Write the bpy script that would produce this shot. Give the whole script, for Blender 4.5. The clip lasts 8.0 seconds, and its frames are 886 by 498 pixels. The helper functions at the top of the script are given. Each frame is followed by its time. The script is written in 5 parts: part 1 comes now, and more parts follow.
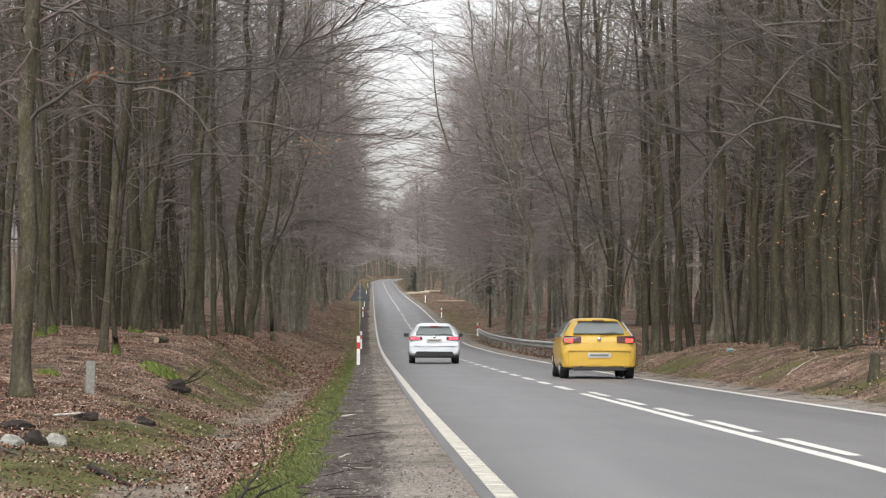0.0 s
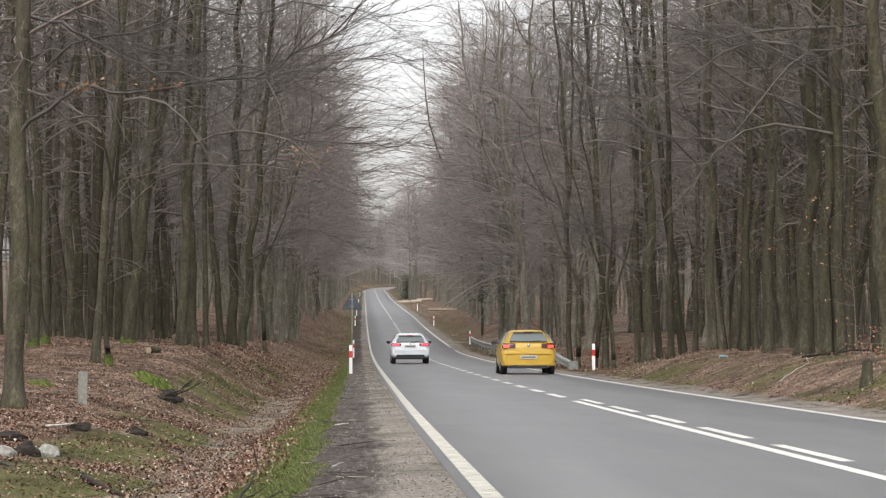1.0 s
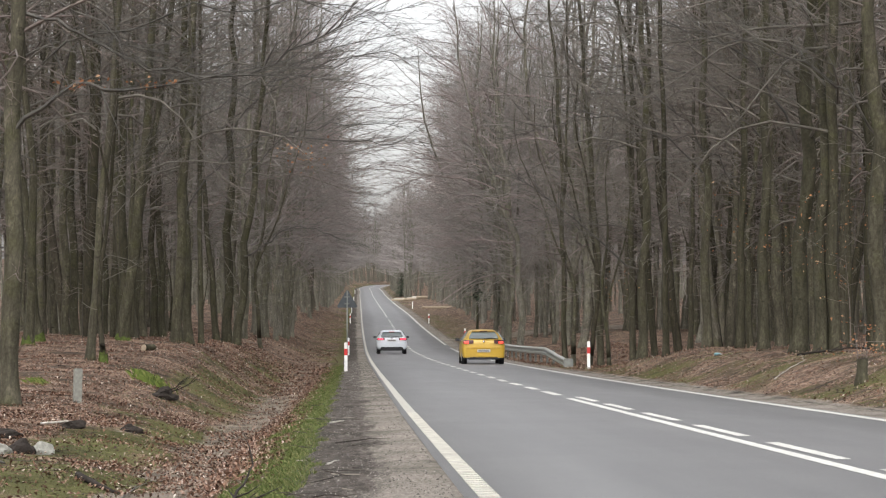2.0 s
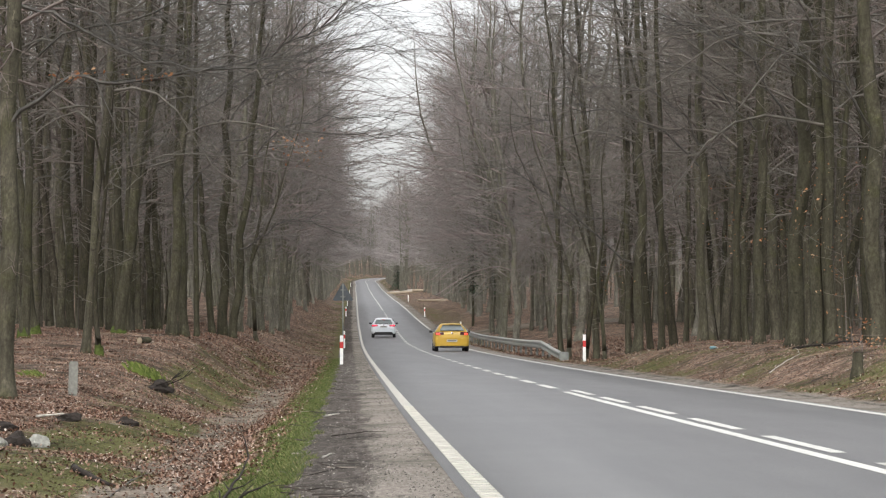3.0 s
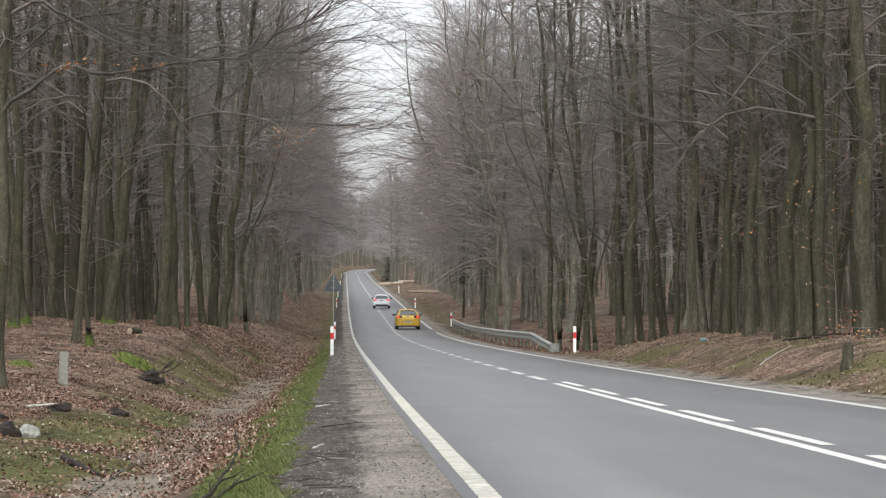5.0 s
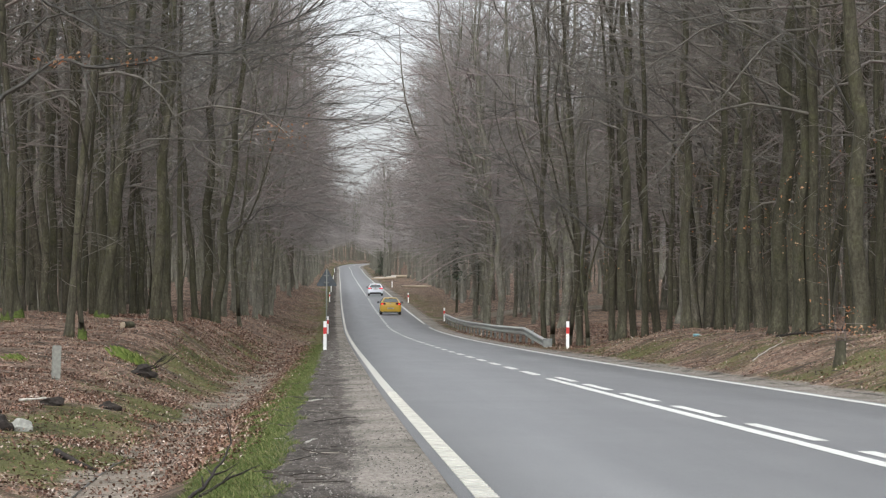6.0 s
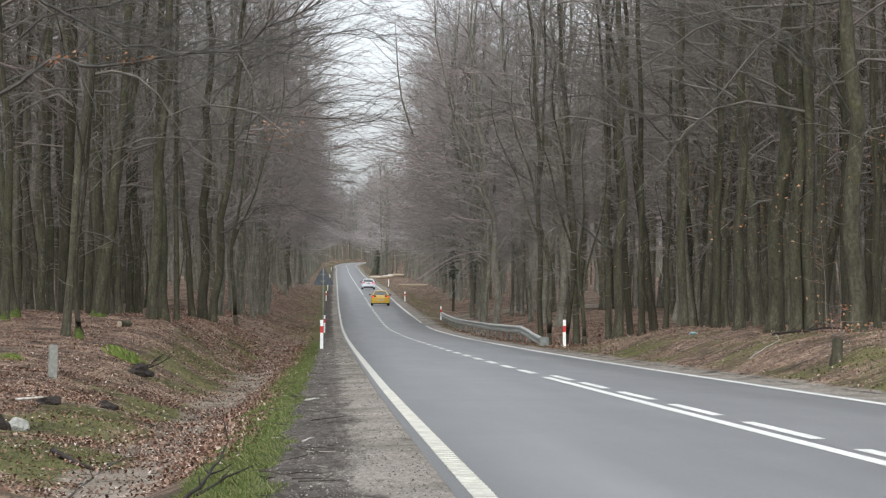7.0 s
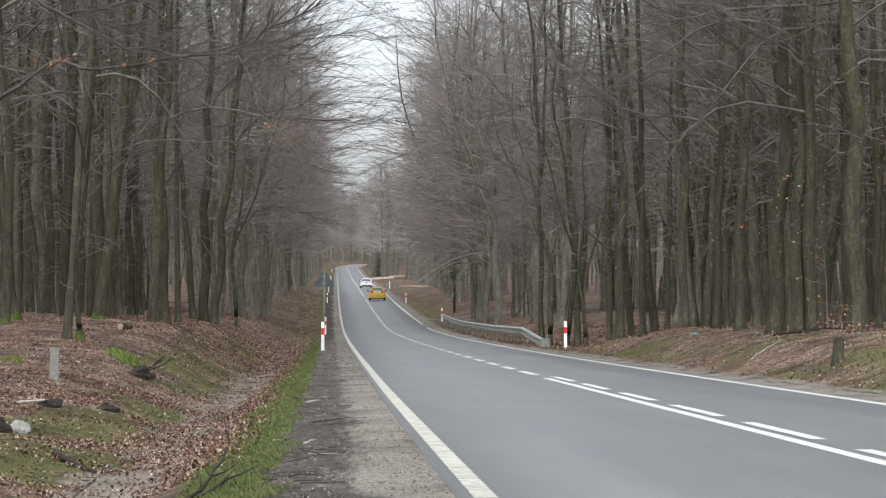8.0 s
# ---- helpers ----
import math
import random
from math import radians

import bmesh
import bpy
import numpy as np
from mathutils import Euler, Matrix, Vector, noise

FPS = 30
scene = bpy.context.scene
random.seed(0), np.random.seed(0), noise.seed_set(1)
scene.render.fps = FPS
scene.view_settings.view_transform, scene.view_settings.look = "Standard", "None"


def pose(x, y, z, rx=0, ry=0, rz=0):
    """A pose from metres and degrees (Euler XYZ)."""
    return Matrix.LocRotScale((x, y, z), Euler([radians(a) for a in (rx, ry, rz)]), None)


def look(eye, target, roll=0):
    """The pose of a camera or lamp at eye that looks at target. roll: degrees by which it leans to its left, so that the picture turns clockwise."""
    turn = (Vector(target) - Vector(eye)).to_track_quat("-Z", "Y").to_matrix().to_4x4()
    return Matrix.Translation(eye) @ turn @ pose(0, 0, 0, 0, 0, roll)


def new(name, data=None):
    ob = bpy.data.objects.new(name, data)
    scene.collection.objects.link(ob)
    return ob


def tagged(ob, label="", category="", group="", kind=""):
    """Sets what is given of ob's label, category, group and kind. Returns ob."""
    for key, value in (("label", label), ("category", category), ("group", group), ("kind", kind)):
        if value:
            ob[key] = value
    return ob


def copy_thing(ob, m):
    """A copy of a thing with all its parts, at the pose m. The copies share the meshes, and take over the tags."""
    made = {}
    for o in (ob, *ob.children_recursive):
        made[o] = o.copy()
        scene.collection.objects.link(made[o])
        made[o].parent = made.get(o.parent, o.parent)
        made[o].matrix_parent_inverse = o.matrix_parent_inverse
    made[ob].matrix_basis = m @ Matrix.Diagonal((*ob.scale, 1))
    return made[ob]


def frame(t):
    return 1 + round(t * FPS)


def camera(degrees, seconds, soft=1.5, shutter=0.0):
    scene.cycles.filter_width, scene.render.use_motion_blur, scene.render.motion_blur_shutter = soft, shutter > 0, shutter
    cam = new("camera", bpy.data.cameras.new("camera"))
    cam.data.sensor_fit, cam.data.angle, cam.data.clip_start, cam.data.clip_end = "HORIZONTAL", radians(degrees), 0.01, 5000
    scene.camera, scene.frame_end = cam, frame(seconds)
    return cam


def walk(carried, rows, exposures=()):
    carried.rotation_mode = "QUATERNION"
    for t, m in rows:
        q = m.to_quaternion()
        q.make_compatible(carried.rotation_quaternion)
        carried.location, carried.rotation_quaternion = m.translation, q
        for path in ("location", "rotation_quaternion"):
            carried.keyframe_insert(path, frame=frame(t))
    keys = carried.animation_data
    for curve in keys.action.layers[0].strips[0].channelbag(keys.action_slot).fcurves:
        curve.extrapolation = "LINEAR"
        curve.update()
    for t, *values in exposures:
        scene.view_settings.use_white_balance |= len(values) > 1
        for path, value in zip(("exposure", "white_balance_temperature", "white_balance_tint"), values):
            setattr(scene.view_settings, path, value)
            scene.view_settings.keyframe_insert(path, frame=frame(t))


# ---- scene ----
# ------------------------------------------------------------ camera
EYE = 1.0
cam = camera(18.2, 8.0, soft=1.2)
walk(cam, [
    (0, pose(0, 0, EYE, 91.835, -0.208, -1.766)),
    (0.5, pose(0, 0, EYE, 91.898, 0.110, -1.844)),
    (1, pose(0, 0, EYE, 92.007, 0.141, -1.924)),
    (1.5, pose(0, 0, EYE, 92.007, 0.156, -1.977)),
    (3, pose(0, 0, EYE, 91.815, 0.061, -2.115)),
    (3.5, pose(0, 0, EYE, 91.818, 0.083, -2.150)),
    (4, pose(0, 0, EYE, 91.790, 0.004, -2.151)),
    (4.5, pose(0, 0, EYE, 91.709, -0.016, -2.222)),
    (6, pose(0, 0, EYE, 91.529, -0.251, -2.456)),
    (6.5, pose(0, 0, EYE, 91.500, -0.161, -2.497)),
    (7, pose(0, 0, EYE, 91.501, -0.174, -2.525)),
    (7.5, pose(0, 0, EYE, 91.493, -0.249, -2.540)),
    (8, pose(0, 0, EYE, 91.533, 0.000, -2.503)),
], [(0, 1.0, 6650, 11), (4.5, 1.0, 6480, 9), (8, 1.0, 6230, 8)])

# ------------------------------------------------------------ sky and light (overcast)
world = bpy.data.worlds.new("sky")
scene.world = world
world.use_nodes = True
wn, wl = world.node_tree.nodes, world.node_tree.links
sky = wn.new("ShaderNodeTexSky")
sky.sky_type = "NISHITA"
sky.sun_disc = False
sky.sun_elevation = radians(48)
sky.sun_rotation = radians(200)
sky.altitude = 100
sky.air_density = 1.0
sky.dust_density = 4.0
grey = wn.new("ShaderNodeHueSaturation")
grey.inputs["Saturation"].default_value = 0.18
wl.new(sky.outputs[0], grey.inputs["Color"])
wl.new(grey.outputs[0], wn["Background"].inputs[0])
wn["Background"].inputs[1].default_value = 0.15
sun_data = bpy.data.lights.new("sun", "SUN")
sun_data.energy = 0.5
sun_data.angle = radians(40)
sun_data.color = (1.0, 0.97, 0.93)
sun = new("sun", sun_data)
sun.matrix_world = look((0, 0, 60), (-12, 30, 0))
scene.view_settings.exposure = 1.0


# ------------------------------------------------------------ materials
def mat(name, rough=0.7, metal=0.0, spec=0.5):
    m = bpy.data.materials.new(name)
    m.use_nodes = True
    n = m.node_tree.nodes
    b = n["Principled BSDF"]
    b.inputs["Roughness"].default_value = rough
    b.inputs["Metallic"].default_value = metal
    b.inputs["Specular IOR Level"].default_value = spec
    return m, n, m.node_tree.links, b


def plain(name, color, rough=0.6, metal=0.0, spec=0.5, vary=0.12, size=6.0, bump=0.0):
    m, n, l, b = mat(name, rough, metal, spec)
    tc = n.new("ShaderNodeTexCoord")
    no = n.new("ShaderNodeTexNoise")
    no.inputs["Scale"].default_value = size
    no.inputs["Detail"].default_value = 6
    l.new(tc.outputs["Object"], no.inputs["Vector"])
    ra = n.new("ShaderNodeValToRGB")
    e = ra.color_ramp.elements
    e[0].position, e[1].position = 0.3, 0.7
    e[0].color = (*[c * (1 - vary) for c in color], 1)
    e[1].color = (*[min(1, c * (1 + vary)) for c in color], 1)
    l.new(no.outputs["Fac"], ra.inputs["Fac"])
    l.new(ra.outputs[0], b.inputs["Base Color"])
    if bump:
        bu = n.new("ShaderNodeBump")
        bu.inputs["Strength"].default_value = bump
        bu.inputs["Distance"].default_value = 0.01
        l.new(no.outputs["Fac"], bu.inputs["Height"])
        l.new(bu.outputs[0], b.inputs["Normal"])
    return m


def ramp(n, l, fac, stops):
    ra = n.new("ShaderNodeValToRGB")
    e = ra.color_ramp.elements
    while len(e) < len(stops):
        e.new(0.5)
    for s, (p, c) in zip(e, stops):
        s.position, s.color = p, (*c, 1)
    l.new(fac, ra.inputs["Fac"])
    return ra.outputs[0]


def mixed(n, l, fac, a, b, mode="MIX"):
    m = n.new("ShaderNodeMix")
    m.data_type, m.blend_type = "RGBA", mode
    for sock, v in ((m.inputs[0], fac), (m.inputs[6], a), (m.inputs[7], b)):
        if isinstance(v, (int, float)):
            sock.default_value = v
        elif isinstance(v, tuple):
            sock.default_value = (*v, 1)
        else:
            l.new(v, sock)
    return m.outputs[2]


def noise_tex(n, l, vec, scale, detail=5, rough=0.55):
    t = n.new("ShaderNodeTexNoise")
    t.inputs["Scale"].default_value, t.inputs["Detail"].default_value = scale, detail
    t.inputs["Roughness"].default_value = rough
    l.new(vec, t.inputs["Vector"])
    return t.outputs["Fac"]


def stretched(n, l, vec, scale):
    mp = n.new("ShaderNodeMapping")
    mp.inputs["Scale"].default_value = scale
    l.new(vec, mp.inputs["Vector"])
    return mp.outputs[0]


def bark_material(name, dark, light, moss, island=False):
    m, n, l, b = mat(name, 0.9, 0, 0.2)
    tc = n.new("ShaderNodeTexCoord")
    if island:
        rnd = n.new("ShaderNodeNewGeometry").outputs["Random Per Island"]
    else:
        rnd = n.new("ShaderNodeObjectInfo").outputs["Random"]
    streak = noise_tex(n, l, stretched(n, l, tc.outputs["Object"], (1, 1, 0.2)), 6.5, 8, 0.65)
    patch = noise_tex(n, l, tc.outputs["Object"], 1.6, 4)
    col = ramp(n, l, streak, [(0.32, dark), (0.68, light)])
    mossy = ramp(n, l, patch, [(0.5, (0, 0, 0)), (0.7, (0.85, 0.85, 0.85))])
    col = mixed(n, l, mossy, col, moss)
    pale = ramp(n, l, noise_tex(n, l, stretched(n, l, tc.outputs["Object"], (1, 1, 0.45)), 3.2, 7, 0.7), [(0.56, (0, 0, 0)), (0.66, (0.6, 0.6, 0.6))])
    col = mixed(n, l, pale, col, tuple(c * 1.6 for c in light))
    scar = ramp(n, l, noise_tex(n, l, stretched(n, l, tc.outputs["Object"], (1, 1, 2.5)), 2.3, 6, 0.7), [(0.6, (0, 0, 0)), (0.68, (0.7, 0.7, 0.7))])
    col = mixed(n, l, scar, col, tuple(c * 0.5 for c in dark))
    fleck = ramp(n, l, noise_tex(n, l, stretched(n, l, tc.outputs["Object"], (1, 1, 0.6)), 17, 6, 0.75), [(0.3, (0.55, 0.55, 0.53)), (0.52, (1, 1, 1)), (0.7, (1.45, 1.45, 1.42))])
    col = mixed(n, l, 1.0, col, fleck, "MULTIPLY")
    lichen = ramp(n, l, noise_tex(n, l, stretched(n, l, tc.outputs["Object"], (1, 1, 0.3)), 4.5, 8, 0.75), [(0.64, (0, 0, 0)), (0.69, (0.6, 0.6, 0.6))])
    col = mixed(n, l, lichen, col, tuple(c * 2.6 for c in light))
    tint = ramp(n, l, rnd, [(0.0, (0.5, 0.46, 0.4)), (0.3, (0.76, 0.75, 0.64)), (0.6, (0.88, 0.86, 0.76)), (1.0, (1.08, 1.05, 0.98))])
    col = mixed(n, l, 1.0, col, tint, "MULTIPLY")
    l.new(col, b.inputs["Base Color"])
    bu = n.new("ShaderNodeBump")
    bu.inputs["Strength"].default_value, bu.inputs["Distance"].default_value = 0.5, 0.02
    l.new(streak, bu.inputs["Height"])
    l.new(bu.outputs[0], b.inputs["Normal"])
    return m


BARK = bark_material("beech_bark", (0.032, 0.03, 0.022), (0.09, 0.085, 0.067), (0.06, 0.061, 0.033))
# distance haze painted in: a paler copy of the bark for trees past 145 m
BARK_HAZED = bark_material("hazed_beech_bark", (0.085, 0.082, 0.073), (0.2, 0.193, 0.178), (0.12, 0.122, 0.085))
# bark of the woods past 250 m, lightened further to imitate haze
BARK_FAR_HAZED = bark_material("hazed_woods_bark", (0.11, 0.106, 0.1), (0.22, 0.213, 0.205), (0.15, 0.15, 0.125))


def crown_material(name, stops):
    """Damp twigs from grey-brown to the red-brown of swelling buds, tree by tree."""
    m, n, l, b = mat(name, 0.55, 0, 0.45)
    tc = n.new("ShaderNodeTexCoord")
    rnd = n.new("ShaderNodeObjectInfo").outputs["Random"]
    col = ramp(n, l, rnd, stops)
    patch = ramp(n, l, noise_tex(n, l, tc.outputs["Object"], 1.6, 6, 0.7), [(0.3, (0.62, 0.62, 0.6)), (0.55, (1, 1, 1)), (0.72, (1.6, 1.6, 1.55))])
    l.new(mixed(n, l, 1.0, col, patch, "MULTIPLY"), b.inputs["Base Color"])
    return m


TWIG = crown_material("twig_bark", [(0.0, (0.085, 0.078, 0.064)), (0.4, (0.115, 0.103, 0.087)), (0.7, (0.135, 0.112, 0.099)), (1.0, (0.15, 0.113, 0.104))])
# the same twigs with haze put into the colour, past 145 m
TWIG_HAZED = crown_material("hazed_twig_bark", [(0.0, (0.15, 0.14, 0.125)), (0.5, (0.18, 0.163, 0.15)), (1.0, (0.215, 0.168, 0.16))])
BARK_DEEP = bark_material("deep_woods_bark", (0.055, 0.05, 0.042), (0.135, 0.127, 0.108), (0.085, 0.085, 0.05), True)
TWIG_DEEP = plain("deep_woods_twigs", (0.15, 0.131, 0.118), 0.9, 0, 0.2, 0.3, 0.3)
# far crowns: the haze of distance is put into this pale colour
TWIG_FAR_HAZED = plain("hazed_woods_twigs", (0.23, 0.212, 0.203), 0.9, 0, 0.2, 0.25, 0.2)


def ground_material():
    m, n, l, b = mat("forest_floor", 0.95, 0, 0.15)
    pos = n.new("ShaderNodeNewGeometry").outputs["Position"]
    vo = n.new("ShaderNodeTexVoronoi")
    vo.inputs["Scale"].default_value = 14
    warp = n.new("ShaderNodeVectorMath")
    warp.operation = "ADD"
    wn2 = n.new("ShaderNodeTexNoise")
    wn2.inputs["Scale"].default_value = 5
    l.new(pos, wn2.inputs["Vector"])
    l.new(pos, warp.inputs[0])
    l.new(wn2.outputs["Color"], warp.inputs[1])
    l.new(warp.outputs[0], vo.inputs["Vector"])
    sep = n.new("ShaderNodeSeparateColor")
    l.new(vo.outputs["Color"], sep.inputs[0])
    leaf = ramp(n, l, sep.outputs[0], [(0.0, (0.028, 0.018, 0.013)), (0.25, (0.088, 0.052, 0.035)), (0.5, (0.168, 0.107, 0.075)),
                                       (0.75, (0.25, 0.175, 0.135)), (1.0, (0.4, 0.33, 0.28))])
    big = noise_tex(n, l, pos, 0.5, 5)
    earth = ramp(n, l, noise_tex(n, l, pos, 4, 7), [(0.3, (0.03, 0.024, 0.018)), (0.7, (0.11, 0.085, 0.065))])
    cover = ramp(n, l, noise_tex(n, l, pos, 1.3, 6, 0.65), [(0.4, (0, 0, 0)), (0.54, (1, 1, 1))])
    col = mixed(n, l, cover, earth, leaf)
    grassy = ramp(n, l, noise_tex(n, l, pos, 12, 6), [(0.3, (0.05, 0.05, 0.02)), (0.7, (0.13, 0.13, 0.052))])
    along = stretched(n, l, pos, (1, 0.16, 1))
    gravel = ramp(n, l, noise_tex(n, l, along, 22, 8, 0.75), [(0.3, (0.12, 0.11, 0.097)), (0.55, (0.23, 0.212, 0.19)), (0.75, (0.34, 0.32, 0.29))])
    sandy = ramp(n, l, noise_tex(n, l, pos, 7, 8, 0.7), [(0.3, (0.1, 0.085, 0.068)), (0.7, (0.26, 0.23, 0.195))])
    muck = ramp(n, l, noise_tex(n, l, along, 13, 8, 0.78), [(0.3, (0.026, 0.022, 0.02)), (0.5, (0.065, 0.057, 0.051)), (0.74, (0.17, 0.155, 0.14))])
    for key, c in (("sand", sandy), ("grass", grassy), ("gravel", gravel), ("muck", muck)):
        at = n.new("ShaderNodeAttribute")
        at.attribute_name = key
        brk = n.new("ShaderNodeMath")
        brk.operation = "MULTIPLY_ADD"
        brk.inputs[1].default_value = 1.0
        l.new(noise_tex(n, l, along if key in ("gravel", "muck") else pos, 5.0 if key == "muck" else 2.5, 8, 0.75), brk.inputs[0])
        l.new(at.outputs["Fac"], brk.inputs[2])
        msk = ramp(n, l, brk.outputs[0], [(0.86, (0, 0, 0)), (1.06, (1, 1, 1))])
        col = mixed(n, l, msk, col, c)
    dirt = ramp(n, l, big, [(0.35, (0.55, 0.54, 0.5)), (0.5, (1.0, 0.98, 0.95)), (0.68, (1.25, 1.22, 1.2))])
    col = mixed(n, l, 1.0, col, dirt, "MULTIPLY")
    l.new(col, b.inputs["Base Color"])
    bu = n.new("ShaderNodeBump")
    bu.inputs["Strength"].default_value, bu.inputs["Distance"].default_value = 0.7, 0.03
    l.new(vo.outputs["Distance"], bu.inputs["Height"])
    l.new(bu.outputs[0], b.inputs["Normal"])
    return m


def asphalt_material():
    m, n, l, b = mat("asphalt", 0.5, 0, 0.5)
    pos = n.new("ShaderNodeNewGeometry").outputs["Position"]
    fine = noise_tex(n, l, pos, 60, 6, 0.7)
    wide = noise_tex(n, l, stretched(n, l, pos, (0.9, 0.06, 1)), 1.4, 6, 0.6)
    blot = noise_tex(n, l, pos, 0.35, 5)
    col = ramp(n, l, fine, [(0.3, (0.115, 0.115, 0.117)), (0.7, (0.184, 0.184, 0.187))])
    col = mixed(n, l, 1.0, col, ramp(n, l, wide, [(0.3, (0.84, 0.84, 0.85)), (0.7, (1.1, 1.1, 1.1))]), "MULTIPLY")
    col = mixed(n, l, 1.0, col, ramp(n, l, blot, [(0.3, (0.9, 0.9, 0.9)), (0.7, (1.06, 1.06, 1.05))]), "MULTIPLY")
    l.new(col, b.inputs["Base Color"])
    bu = n.new("ShaderNodeBump")
    bu.inputs["Strength"].default_value, bu.inputs["Distance"].default_value = 0.25, 0.006
    l.new(fine, bu.inputs["Height"])
    l.new(bu.outputs[0], b.inputs["Normal"])
    return m


FLOOR = ground_material()
ASPHALT = asphalt_material()
PAINT_WORN = plain("worn_edge_paint", (0.41, 0.4, 0.36), 0.7, 0, 0.3, 0.2, 7)
PAINT = plain("road_paint", (0.56, 0.56, 0.53), 0.65, 0, 0.35, 0.15, 9)
STEEL = plain("galvanised_steel", (0.31, 0.32, 0.3), 0.5, 0.25, 0.5, 0.2, 3)
STEEL_OLD = plain("weathered_steel", (0.2, 0.21, 0.2), 0.7, 0.3, 0.4, 0.3, 5)
PLASTIC = plain("white_plastic", (0.78, 0.79, 0.78), 0.5, 0, 0.5, 0.08, 4)
RED = plain("red_reflector", (0.5, 0.03, 0.03), 0.4, 0, 0.5, 0.1, 8)
CONCRETE = plain("old_concrete", (0.24, 0.24, 0.215), 0.9, 0, 0.3, 0.25, 14, 0.4)
SIGN_BACK = plain("sign_back", (0.075, 0.085, 0.095), 0.6, 0.3, 0.4, 0.15, 3)
WOOD = plain("cut_wood", (0.3, 0.245, 0.18), 0.8, 0, 0.3, 0.25, 9, 0.3)
DEADWOOD = plain("dead_wood", (0.028, 0.023, 0.02), 0.9, 0, 0.2, 0.4, 12, 0.4)
LICHEN = plain("pale_wood", (0.4, 0.38, 0.34), 0.9, 0, 0.2, 0.4, 12, 0.3)
RUBBER = plain("tyre_rubber", (0.022, 0.022, 0.023), 0.85, 0, 0.3, 0.2, 10)
ALLOY = plain("alloy", (0.45, 0.46, 0.47), 0.35, 0.8, 0.5, 0.1, 8)
BLACK = plain("black_trim", (0.02, 0.02, 0.022), 0.55, 0, 0.4, 0.15, 8)
YELLOW = plain("yellow_paint", (0.47, 0.3, 0.035), 0.3, 0, 0.5, 0.05, 2)
WHITE = plain("white_car_paint", (0.62, 0.66, 0.7), 0.28, 0, 0.5, 0.05, 2)
CHROME = plain("chrome", (0.6, 0.6, 0.62), 0.25, 1.0, 0.5, 0.05, 8)
PLATE = plain("number_plate", (0.4, 0.4, 0.38), 0.5, 0, 0.5, 0.05, 8)
PLATE_BAR = plain("plate_bar", (0.14, 0.14, 0.14), 0.5, 0, 0.5, 0.1, 8)
DARKLAMP = plain("smoked_lens", (0.06, 0.015, 0.015), 0.2, 0, 0.5, 0.1, 8)


def glass_material():
    m, n, l, b = mat("car_glass", 0.05, 0, 1.0)
    # base grey raised to stand in for part of the sky's reflection
    b.inputs["Base Color"].default_value = (0.13, 0.15, 0.15, 1)
    return m


def glow_material(name, color, strength):
    m, n, l, b = mat(name, 0.25)
    b.inputs["Base Color"].default_value = (0.5, 0.02, 0.03, 1)
    b.inputs["Emission Color"].default_value = (*color, 1)
    b.inputs["Emission Strength"].default_value = strength
    return m


GLASS = glass_material()
BRAKE = glow_material("lit_tail_lamp", (1.0, 0.07, 0.03), 1.1)
BRAKE_PINK = glow_material("lit_led_lamp", (1.0, 0.07, 0.12), 1.0)


